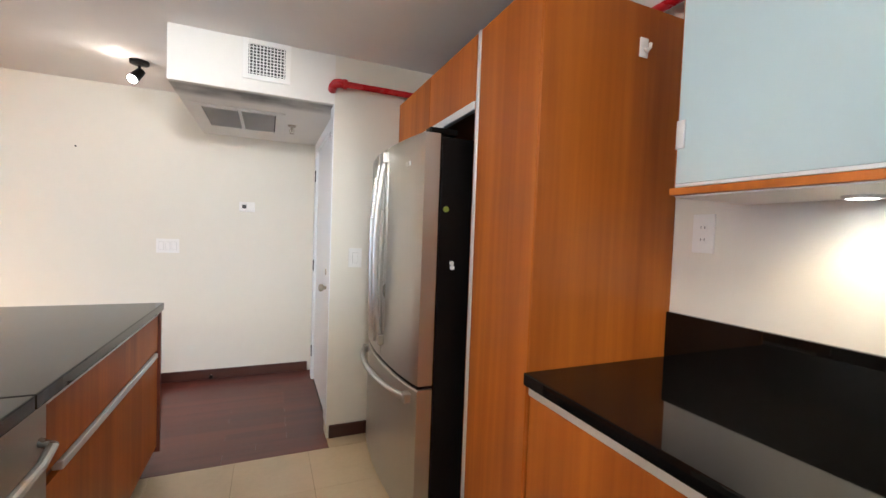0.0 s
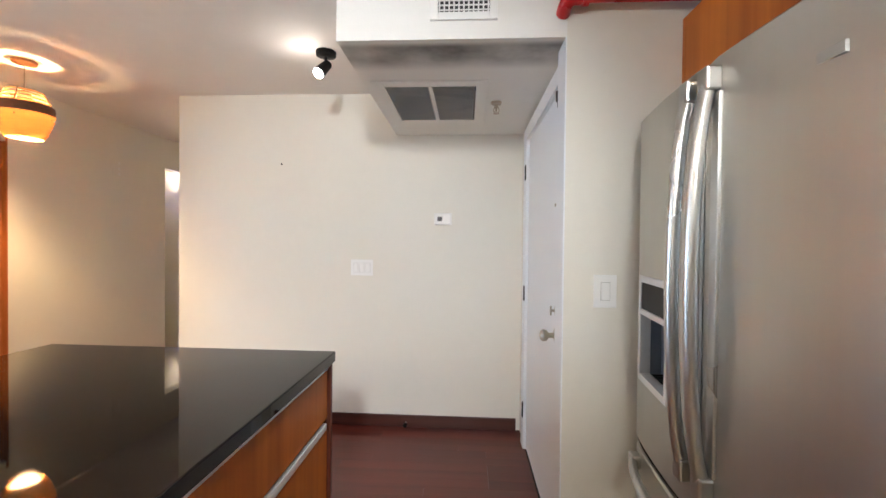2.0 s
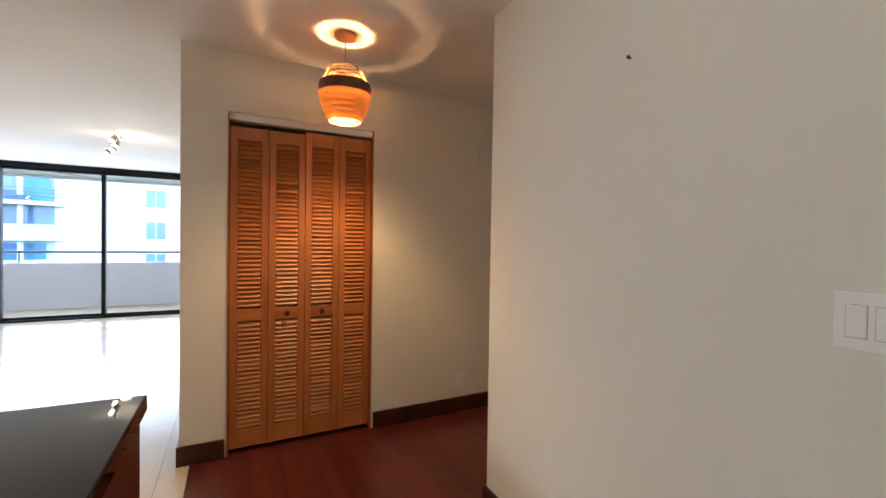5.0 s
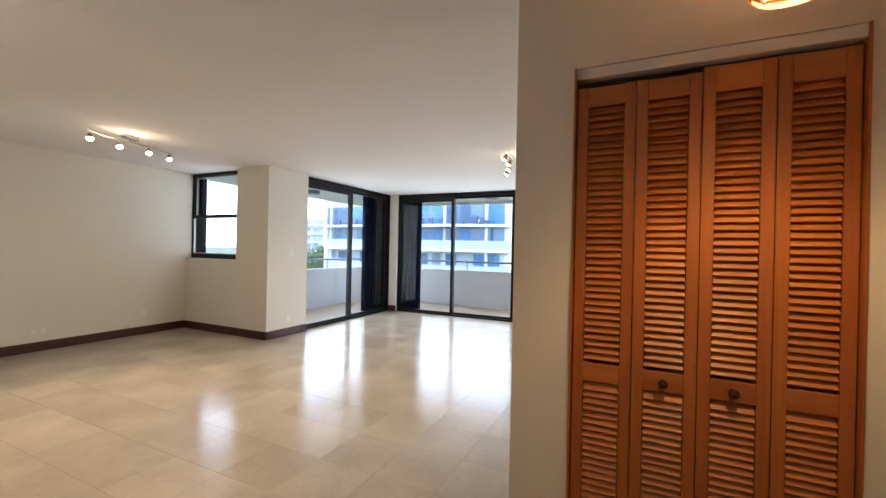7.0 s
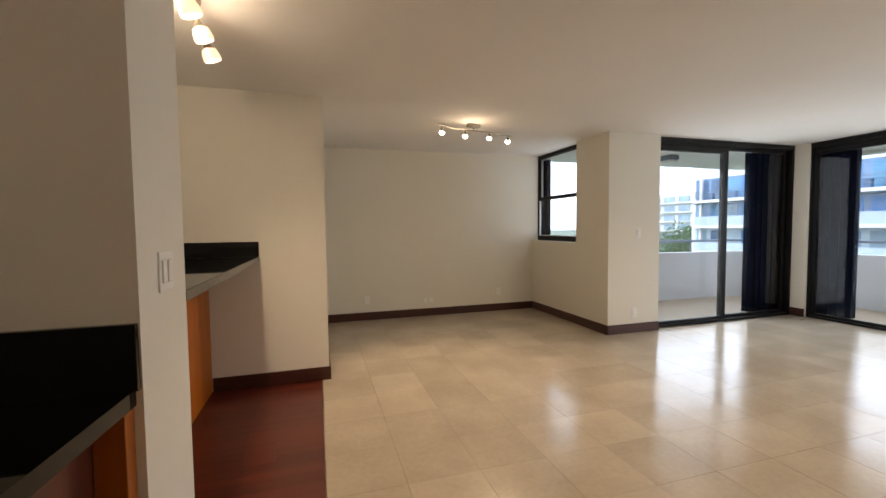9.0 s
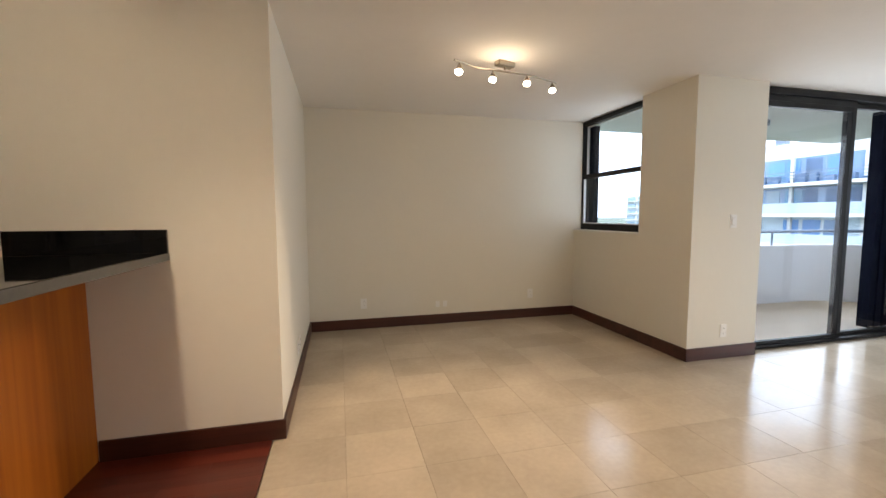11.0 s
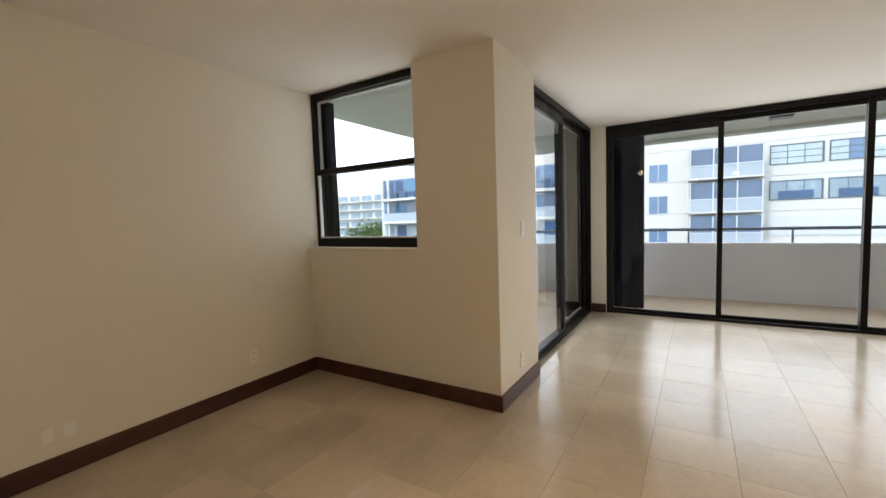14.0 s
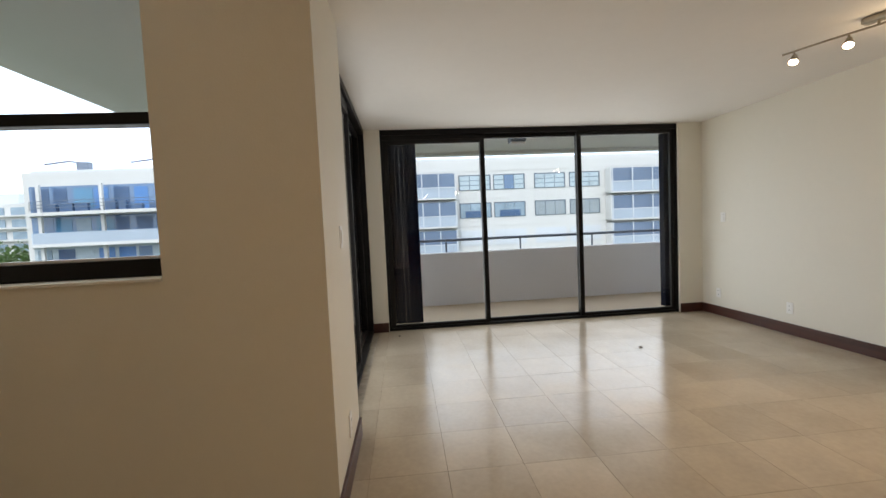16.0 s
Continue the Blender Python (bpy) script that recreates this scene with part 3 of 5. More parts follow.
def facing_block():
    """The long white apartment block across the way."""
    fx = -46.0
    b = thing("apartment_building", fx, 10, -22, "long white apartment block with rows of windows and balcony bays", "building")
    part("wall", boxes((fx - 14, -35.7, -22, fx, 62, 8.0)), FACADE, b)
    part("roof", boxes((fx - 13.6, -35.3, 8.001, fx - 0.4, 61.6, 8.25)), FACADE_B, b)
    for k in range(6):
        part("floor_band", boxes((fx + 0.001, -9, 6.82 - 2.85 * k, fx + 0.03, 62, 6.95 - 2.85 * k)), FACADE, b)
    cols = [5.6, 9.23, 13.6, 17.4] + [31.0, 35.0, 39.0, 43.0, 52.0, 56.0]
    for y in cols:
        for k in range(4):
            z1 = 6.42 - 2.87 * k
            win = part("window", boxes((fx - 0.001, y - 0.08, z1 - 1.58, fx + 0.05, y + 3.28, z1)), FAR_FRAME if k < 2 else FACADE_B, b)
            # Third row's panes take the grey-white facade colour: haze painted onto them.
            pane_mat = FAR_PALE if k == 0 else FACADE_B if k == 2 else FAR_CYAN if k == 3 else FAR_BLIND if y > 13 else FAR_GREY
            for q in range(3):
                w0 = y + 0.02 + q * 1.06
                glass = FAR_GLASS if (k == 0 and y == 9.23 and q == 1) else pane_mat
                rows = 3 if k == 0 else 1
                step = 1.46 / rows
                for r in range(rows):
                    part("pane", boxes((fx + 0.051, w0, z1 - 1.52 + step * r, fx + 0.07, w0 + 0.99, z1 - 1.52 + step * (r + 1) - 0.06)), glass, win)
            if k == 1 and y < 13:
                part("furniture", boxes((fx + 0.071, y + 0.5, z1 - 1.5, fx + 0.075, y + 2.7, z1 - 0.85), bevel=0.001), FAR_DEEP, win, "dark furniture behind the glass")
    for y0, y1 in ((-0.1, 5.1), (21.4, 28.2), (46.5, 51.0)):
        for k in range(4):
            z1 = 6.6 - 2.87 * k
            bal = part("balcony", boxes((fx - 0.001, y0, z1 - 2.65, fx + 1.2, y1, z1 - 2.5), (fx + 0.0, y0 - 0.12, z1 - 2.5, fx + 1.2, y0, z1)), FACADE, b)
            part("screen", boxes((fx + 0.9, y0 + 0.05, z1 - 2.49, fx + 0.95, y1 - 0.05, z1 - 0.05)), FAR_SCREEN, bal)
            part("rail_panel", boxes((fx + 1.12, y0, z1 - 2.49, fx + 1.18, y1, z1 - 1.45)), FAR_RAIL, bal)
            part("mid_rail", boxes((fx + 1.181, y0, z1 - 1.50, fx + 1.22, y1, z1 - 1.42)), FACADE_B, bal)
            n = 3
            for q in range(n + 1):
                yy = y0 + 0.1 + (y1 - y0 - 0.2) * q / n
                part("mullion", boxes((fx + 1.185, yy - 0.05, z1 - 2.49, fx + 1.23, yy + 0.05, z1)), FACADE_B, bal)
    for z in (5.0, 2.1, -0.8, -3.6):
        win = part("window", boxes((fx + 0.001, -3.4, z - 1.0, fx + 0.04, -1.7, z + 0.75)), FACADE_B, b)
        part("pane", boxes((fx + 0.041, -3.3, z - 0.9, fx + 0.06, -2.58, z + 0.65), (fx + 0.041, -2.52, z - 0.9, fx + 0.06, -1.8, z + 0.65)), FAR_GLASS, win)
    # curved balcony end
    for k in range(5):
        z1 = 6.6 - 2.87 * k
        pts = [(fx + 0.2, -9.0), (fx + 1.6, -11.0), (fx + 2.3, -16), (fx + 2.3, -29), (fx + 1.6, -34), (fx - 0.2, -35.6)]
        bm = bmesh.new()
        rows = [[bm.verts.new((x, y, z)) for z in (z1 - 2.75, z1 - 2.45)] for x, y in pts]
        back = [[bm.verts.new((fx - 0.01, y, z)) for z in (z1 - 2.75, z1 - 2.45)] for x, y in pts]
        for i in range(len(pts) - 1):
            bm.faces.new((rows[i][0], rows[i + 1][0], rows[i + 1][1], rows[i][1]))
            bm.faces.new((rows[i][1], rows[i + 1][1], back[i + 1][1], back[i][1]))
            bm.faces.new((rows[i][0], rows[i + 1][0], back[i + 1][0], back[i][0]))
        bmesh.ops.recalc_face_normals(bm, faces=bm.faces)
        bal = part("balcony", bm, FACADE, b)
        bm = bmesh.new()
        rows = [[bm.verts.new((x - 0.06, y, z)) for z in (z1 - 2.45, z1 - 1.45)] for x, y in pts]
        for i in range(len(pts) - 1):
            bm.faces.new((rows[i][0], rows[i + 1][0], rows[i + 1][1], rows[i][1]))
        if k:
            part("rail_panel", bm, FAR_RAIL, bal)
        else:
            bm.free()
            for zr in (z1 - 1.45, z1 - 1.75, z1 - 2.05):
                part("rail", sweep([(x - 0.06, y, zr) for x, y in pts], 0.035, 5), FAR_FRAME, bal)
            for q in range(17):
                yy = -33.0 + 1.3 * q
                hh = terrace.uniform(0.25, 1.0)
                part("planter", boxes((fx + 0.9, yy, z1 - 2.45, fx + 1.35, yy + terrace.uniform(0.5, 1.2), z1 - 2.45 + hh), bevel=0.08), FAR_DEEP, bal)
        for yy in (-33.6, -28.2, -22.4, -16.6, -11.4):
            part("column", boxes((fx + 0.9, yy - 0.14, z1 - 2.45, fx + 1.15, yy + 0.14, z1 + 0.12)), FACADE, bal)
        part("recess", boxes((fx + 0.001, -35.2, z1 - 2.44, fx + 0.03, -9.6, z1 + 0.1)), FAR_PALE if k > 1 else FAR_GLASS, bal)
        for q in range(14):
            w0 = -34.9 + 1.8 * q
            part("glazing", boxes((fx + 0.031, w0, z1 - 2.4, fx + 0.06, w0 + terrace.uniform(1.1, 1.7), z1 - 0.15)), terrace.choice((FAR_GLASS, FAR_DEEP, FAR_BLUE, FAR_CYAN, FAR_GREY, FAR_PALE) if k else (FAR_GLASS, FAR_DEEP, FAR_BLUE, FAR_CYAN)), bal)
    for yy in (-33, -25, -17):
        part("davit", sweep([(fx - 2, yy - 2.2, 9.1), (fx - 2, yy, 9.35), (fx - 2, yy + 1.8, 9.1)], 0.09, 6), RAIL, b, "grey roof davit")
        part("davit_base", boxes((fx - 2.3, yy + 0.9, 8.25, fx - 1.7, yy + 2.0, 9.2)), RAIL, b)
    return b


facing_block()


def tower(x, y, w, d, top, floors, label):
    b = thing("tower", x, y, -22, label, "building", "far towers")
    part("wall", boxes((x - d, y - w / 2, -22, x, y + w / 2, top)), FACADE, b)
    part("roof", boxes((x - d * 0.7, y - w * 0.2, top + 0.001, x - d * 0.3, y + w * 0.2, top + 3)), FACADE_B, b)
    for k in range(floors):
        z = top - 1.0 - k * 3.1
        for q in range(4):
            y0 = y - w / 2 + 0.8 + q * (w / 4)
            part("window", boxes((x + 0.001, y0, z - 1.9, x + 0.2, y0 + w / 4 - 1.6, z)), FAR_GREY, b)
        part("balcony", boxes((x + 0.001, y - w / 2, z - 2.4, x + 1.2, y + w / 2, z - 2.0)), FACADE, b)


tower(-118, -106, 24, 16, 12.0, 11, "distant white tower with stacked balcony bands")
tower(-135, -88, 22, 16, 8.5, 9, "distant white slab block with balcony bands")
tower(-150, -170, 30, 16, 11.0, 10, "distant white tower with stacked balcony bands")


def tree(x, y, base, height, spread):
    t = thing("tree", x, y, base, "leafy green street tree between the buildings", "tree", "street trees")
    bm = bmesh.new()
    add_tube(bm, (x, y, base), (x, y, base + height * 0.6), 0.45, 0.18, 8)
    for k in range(5):
        a = k * 1.3
        add_tube(bm, (x, y, base + height * (0.35 + 0.05 * k)), (x + spread * 0.6 * math.cos(a), y + spread * 0.6 * math.sin(a), base + height * (0.65 + 0.05 * k)), 0.16, 0.05, 6)
    part("trunk", bm, BARK, t)
    rng = random.Random(int(x * 7 + y))
    verts, faces = [], []
    for i in range(3200):
        while True:
            p = Vector((rng.uniform(-1, 1), rng.uniform(-1, 1), rng.uniform(-1, 1)))
            if 0.35 < p.length < 1:
                break
        lump = 0.75 + 0.35 * noise.noise(p * 2.3)
        c = Vector((x + p.x * spread * lump, y + p.y * spread * lump, base + height * 0.72 + p.z * height * 0.33 * lump))
        u = Vector((rng.uniform(-1, 1), rng.uniform(-1, 1), rng.uniform(-1, 1))).normalized() * rng.uniform(0.22, 0.42)
        v = u.orthogonal().normalized() * rng.uniform(0.14, 0.28)
        k = len(verts)
        verts += [c - u, c + v, c + u, c - v]
        faces.append((k, k + 1, k + 2, k + 3))
    bm = bmesh.new()
    vs = [bm.verts.new(p) for p in verts]
    for f in faces:
        bm.faces.new([vs[i] for i in f])
    part("crown", bm, LEAF, t)


for tx, ty, th, ts in ((-70, -57, 23.6, 6.0), (-78, -68, 24.2, 6.5), (-66, -52, 20.5, 5), (-92, -74, 24.0, 7)):
    tree(tx, ty, -22.0, th, ts)

# ---- entry hall ----
entry = thing("door_3", 0.51, 4.24, 0, "plain white painted entry door, closed, with nickel locks", "door", kind="structure")
part("leaf", boxes((0.515, 3.765, 0.012, 0.556, 4.695, 2.035), bevel=0.003), DOOR_WHITE, entry)
part("door_frame", boxes((0.494, 3.701, 0, 0.509, 3.760, 2.12), (0.494, 4.70, 0, 0.509, 4.80, 2.12), (0.494, 3.760, 2.04, 0.509, 4.70, 2.12), (0.511, 3.7525, 0, 0.60, 3.762, 2.05), (0.509, 4.698, 0, 0.60, 4.719, 2.05), (0.511, 3.762, 2.037, 0.60, 4.698, 2.058), bevel=0.002), DOOR_WHITE, entry)
# White sheet over the stub wall's end: that face's brightness put into colour.
part("lit_wall_end", boxes((0.4795, 3.5735, 0.086, 0.4848, 3.70, 2.146)), DOOR_WHITE, entry)
for z in (1.82, 1.03, 0.26):
    part("hinge", boxes((0.487, 4.683, z - 0.045, 0.4939, 4.712, z + 0.052), bevel=0.002), BLACK, entry, "dark steel hinge")
knob = part("knob", lathe([(0.001, 0), (0.032, 0.0), (0.032, 0.008), (0.012, 0.014), (0.012, 0.035), (0.024, 0.045), (0.027, 0.062), (0.018, 0.072), (0.001, 0.074)], 24), BRASS, entry, "satin nickel round knob")
for ob_, z_ in ((knob, 0.95),):
    ob_.data.transform(Matrix.Translation(Vector((0.5147, 3.82, z_))) @ pose(0, 0, 0, 0, -90, 0) @ Matrix.Translation(entry.location))
    ob_.data.transform(Matrix.Translation(-Vector(entry.location)))
bolt = part("deadbolt", boxes((0.488, 3.816, 1.055, 0.5065, 3.824, 1.066), (0.484, 3.814, 1.040, 0.491, 3.826, 1.082), bevel=0.002), BRASS, entry, "satin nickel thumb-turn deadbolt")
rose = lathe([(0.001, 0), (0.028, 0), (0.026, 0.007), (0.001, 0.008)], 20)
bmesh.ops.transform(rose, matrix=Matrix.Translation((0.5147, 3.82, 1.06)) @ pose(0, 0, 0, 0, -90, 0), verts=rose.verts)
part("lock_rose", rose, BRASS, entry)
part("latch_guard", boxes((0.500, 3.772, 1.955, 0.5145, 3.812, 2.025), (0.488, 3.768, 1.97, 0.500, 3.782, 2.015), bevel=0.003), BLACK, entry, "black swing latch guard")
part("peephole", tube((0.5149, 3.875, 1.535), (0.511, 3.875, 1.535), 0.008, segs=12), BRASS, entry)


def wall_plate(name, label, m, w, h, toggles, slots=False, mat=None, group="wall plates"):
    """A cover plate in its own plane: x along the wall, y out of it, z up."""
    ob = thing(name, *m.translation, label, "switch" if not slots else "outlet", group)
    inv = m
    part("plate", turned(boxes((-w / 2, 0, -h / 2, w / 2, 0.006, h / 2), bevel=0.0012), inv), mat or PLASTIC, ob)
    for i in range(toggles):
        c = (i - (toggles - 1) / 2) * 0.046
        if slots:
            for z in (-0.022, 0.022):
                part("socket", turned(boxes((c - 0.016, 0.0062, z - 0.014, c + 0.016, 0.008, z + 0.014), bevel=0.001), inv), mat or PLASTIC, ob)
                part("slot", turned(boxes((c - 0.008, 0.0081, z - 0.004, c - 0.006, 0.0087, z + 0.006), (c + 0.006, 0.0081, z - 0.004, c + 0.008, 0.0087, z + 0.006)), inv), PLASTIC_DARK, ob)
        else:
            # Grey sheet round the rocker paints in the shade of its gap.
            part("gap_shade", turned(boxes((c - 0.0178, 0.0061, -0.0348, c + 0.0178, 0.0068, 0.0348)), inv), PLASTIC_GAP_SHADE, ob)
            part("rocker", turned(boxes((c - 0.016, 0.0062, -0.033, c + 0.016, 0.0105, 0.033), bevel=0.0015), inv), mat or PLASTIC, ob)
    return ob


def facing(face, x, y, z):
    return Matrix.Translation((x, y, z)) @ pose(0, 0, 0, 0, 0, {'-y': 180, '+y': 0, '+x': -90, '-x': 90}[face])


wall_plate("light_switch", "white triple rocker switch on the entry wall", facing('-y', -0.66, YN, 1.17), 0.165, 0.118, 3)
wall_plate("light_switch", "white single dimmer switch beside the refrigerator", facing('-y', 0.64, YK, 1.178), 0.085, 0.125, 1)
wall_plate("light_switch", "white double rocker switch on the wall end", facing('-x', -1.73, 2.035, 1.20), 0.115, 0.118, 2)
wall_plate("light_switch", "white single switch on the pier", facing('+y', -5.95, YP, 1.23), 0.07, 0.115, 1)
wall_plate("outlet", "white double socket low on the pier", facing('+y', -5.90, YP, 0.25), 0.07, 0.115, 1, True)
wall_plate("outlet", "white double socket above the alcove baseboard", facing('+y', -2.833, YS, 0.29), 0.07, 0.115, 1, True)
wall_plate("outlet", "white double socket near the window corner", facing('+y', -4.90, YS, 0.305), 0.07, 0.115, 1, True)
wall_plate("blank_plate", "small blank white cover plate", facing('+y', -3.70, YS, 0.235), 0.05, 0.07, 0)
wall_plate("blank_plate", "small blank white cover plate", facing('+y', -3.79, YS, 0.235), 0.05, 0.07, 0)
wall_plate("outlet", "white double socket on the alcove side wall", facing('-x', XB, -1.14, 0.25), 0.07, 0.115, 1, True)
wall_plate("outlet", "white double socket on the alcove side wall", facing('-x', XB, -1.29, 0.25), 0.07, 0.115, 1, True)
wall_plate("outlet", "white double socket on the long wall", facing('-y', -8.50, YR, 0.28), 0.07, 0.115, 1, True)
wall_plate("outlet", "white double socket on the long wall", facing('-y', -7.55, YR, 0.27), 0.07, 0.115, 1, True)
wall_plate("light_switch", "white single switch on the long wall", facing('-y', -8.42, YR, 1.22), 0.07, 0.115, 1)
wall_plate("outlet", "cream socket in the hall above the baseboard", facing('+x', XC, 5.40, 0.235), 0.07, 0.115, 1, True)
wall_plate("outlet", "white socket above the kitchen counter", facing('-x', XE, 1.885, 1.39), 0.08, 0.14, 1, True)

thermo = thing("thermostat", -0.065, YN, 1.53, "white wall thermostat with a small dark display", "thermostat")
part("base", boxes((-0.128, YN - 0.008, 1.488, 0.0, YN - 0.0005, 1.575), bevel=0.002), PLASTIC, thermo)
part("cover", boxes((-0.123, YN - 0.028, 1.493, -0.006, YN - 0.0085, 1.570), bevel=0.005), PLASTIC, thermo)
part("display", boxes((-0.103, YN - 0.0295, 1.515, -0.068, YN - 0.0282, 1.548)), PLASTIC_DARK, thermo)

stop = thing("door_stop", -0.32, YN - 0.016, 0.032, "black rubber door stop on the baseboard", "door stop")
part("stem", tube((-0.32, YN - 0.0165, 0.032), (-0.32, YN - 0.05, 0.032), 0.009, segs=12), NICKEL, stop)
part("bumper", tube((-0.32, YN - 0.05, 0.032), (-0.32, YN - 0.068, 0.032), 0.017, 0.014, segs=16), BLACK, stop, "black rubber tip")
nail = thing("wall_nail", -1.27, YN, 1.93, "small dark nail in the entry wall", "nail")
part("shaft", tube((-1.27, YN - 0.0003, 1.93), (-1.27, YN - 0.012, 1.932), 0.003, segs=8), BLACK, nail)
part("head", tube((-1.27, YN - 0.012, 1.932), (-1.27, YN - 0.014, 1.932), 0.006, segs=10), BLACK, nail)

chime = thing("wall_chime", XC, 5.614, 2.015, "small round cream wall speaker with grille holes", "chime")
part("plate", boxes((XC + 0.0005, 5.53, 1.93, XC + 0.006, 5.70, 2.10), bevel=0.003), WALL, chime)
for dz in (-0.05, 0, 0.05):
    part("hole", boxes((XC + 0.0062, 5.603, 2.015 + dz - 0.012, XC + 0.0072, 5.625, 2.015 + dz + 0.012)), SOFFIT, chime)

vent = thing("air_vent", 0.09, YK, 2.31, "white supply air grille on the soffit face", "vent")
VX0, VX1, VZ0, VZ1 = -0.04, 0.22, 2.215, 2.447
part("frame", boxes((VX0, YK - 0.012, VZ0, VX0 + 0.03, YK - 0.0005, VZ1), (VX1 - 0.03, YK - 0.012, VZ0, VX1, YK - 0.0005, VZ1), (VX0 + 0.03, YK - 0.0118, VZ0, VX1 - 0.03, YK - 0.0005, VZ0 + 0.03), (VX0 + 0.03, YK - 0.0118, VZ1 - 0.03, VX1 - 0.03, YK - 0.0005, VZ1), bevel=0.002), PLASTIC, vent)
part("backing", boxes((VX0 + 0.03, YK - 0.0015, VZ0 + 0.03, VX1 - 0.03, YK - 0.0006, VZ1 - 0.03)), PLASTIC_DARK, vent)
for i in range(11):
    x = VX0 + 0.036 + i * 0.0188
    part("slat", boxes((x - 0.003, YK - 0.010, VZ0 + 0.031, x + 0.003, YK - 0.002, VZ1 - 0.031)), PLASTIC, vent)
for i in range(9):
    z = VZ0 + 0.04 + i * 0.0185
    part("slat", boxes((VX0 + 0.031, YK - 0.0075, z - 0.002, VX1 - 0.031, YK - 0.0025, z + 0.002)), PLASTIC, vent)

grille = thing("return_grille", -0.08, 4.3, 2.146, "large louvred return air grille in the soffit underside", "vent")
GX0, GX1, GY0, GY1 = -0.31, 0.15, 4.03, 4.585
part("frame", boxes((GX0 - 0.06, GY0 - 0.06, 2.136, GX0, GY1 + 0.06, 2.1455), (GX1, GY0 - 0.06, 2.136, GX1 + 0.06, GY1 + 0.06, 2.1455), (GX0, GY0 - 0.06, 2.1362, GX1, GY0, 2.1455), (GX0, GY1, 2.1362, GX1, GY1 + 0.06, 2.1455), bevel=0.002), SOFFIT, grille)
part("backing", boxes((GX0, GY0, 2.1445, GX1, GY1, 2.1455)), PLASTIC_DARK, grille)
part("centre_bar", boxes((-0.09, GY0, 2.134, -0.07, GY1, 2.1444)), SOFFIT, grille)
slat_bm = boxes((-0.105, -0.006, -0.0006, 0.105, 0.006, 0.0006))
bmesh.ops.transform(slat_bm, matrix=pose(0, 0, 0, 32, 0, 0), verts=slat_bm.verts)
slat_me = mesh_of("grille_slat", slat_bm, SOFFIT)
for i in range(34):
    y = GY0 + 0.01 + i * (GY1 - GY0 - 0.02) / 33
    for x in (-0.199, 0.037):
        piece("slat", slat_me, grille, (x + 0.08, y - 4.3, 2.1395 - 2.146))

sprinkler = thing("sprinkler", 0.268, 4.29, 2.146, "chrome pendant fire sprinkler under the soffit", "sprinkler")
part("escutcheon", lathe([(0.001, 0), (0.032, -0.001), (0.026, -0.012), (0.001, -0.013)], 24, (0.268, 4.29, 2.1455)), NICKEL, sprinkler)
part("body", lathe([(0.001, -0.012), (0.011, -0.012), (0.011, -0.03), (0.006, -0.034), (0.006, -0.05), (0.001, -0.05)], 16, (0.268, 4.29, 2.1455)), NICKEL, sprinkler)
part("deflector", lathe([(0.001, -0.062), (0.017, -0.060), (0.017, -0.063), (0.001, -0.064)], 16, (0.268, 4.29, 2.1455)), NICKEL, sprinkler)
part("yoke", sweep([(0.257, 4.29, 2.116), (0.252, 4.29, 2.10), (0.262, 4.29, 2.083)], 0.003, 6), NICKEL, sprinkler)
part("yoke", sweep([(0.279, 4.29, 2.116), (0.284, 4.29, 2.10), (0.274, 4.29, 2.083)], 0.003, 6), NICKEL, sprinkler)

pipe = thing("sprinkler_pipe", 0.47, YK, 2.25, "red painted fire sprinkler pipe with an elbow", "pipe")
part("straight_run", tube((0.49, YK - 0.055, 2.262), (1.50, YK - 0.055, 2.262), 0.019), RED, pipe)
part("elbow", sweep([(0.53, YK - 0.055, 2.262), (0.50, YK - 0.055, 2.262), (0.482, YK - 0.053, 2.258), (0.472, YK - 0.046, 2.25), (0.468, YK - 0.03, 2.24), (0.468, YK - 0.002, 2.235)], 0.027, 14), RED, pipe)
part("collar", tube((0.525, YK - 0.055, 2.262), (0.548, YK - 0.055, 2.262), 0.030), RED, pipe)
part("cross_run", tube((1.50, YK - 0.055, 2.262), (1.50, 0.6, 2.262), 0.019), RED, pipe)

spot = thing("ceiling_spot", -0.71, 4.31, H, "small black adjustable spotlight on the ceiling", "lamp")
part("canopy", lathe([(0.001, -0.001), (0.058, -0.001), (0.056, -0.022), (0.02, -0.03), (0.001, -0.03)], 28, (-0.71, 4.31, H)), BLACK, spot)
part("stem", tube((-0.71, 4.31, H - 0.03), (-0.71, 4.31, H - 0.075), 0.009), BLACK, spot)
SD = Vector((-0.35, -0.55, -0.75)).normalized()
s0 = Vector((-0.71, 4.31, H - 0.08))
part("head", tube(s0 - SD * 0.02, s0 + SD * 0.075, 0.026, 0.034), BLACK, spot)
part("bulb", tube(s0 + SD * 0.076, s0 + SD * 0.085, 0.028), BULB_HOT, spot, "lit halogen bulb")
spot_lamp("ceiling_spot_light", s0 + SD * 0.09, s0 + SD * 1.0, 5, 130)
point_lamp("ceiling_spot_glow", -0.80, 4.24, H - 0.12, 0.12, radius=0.02)


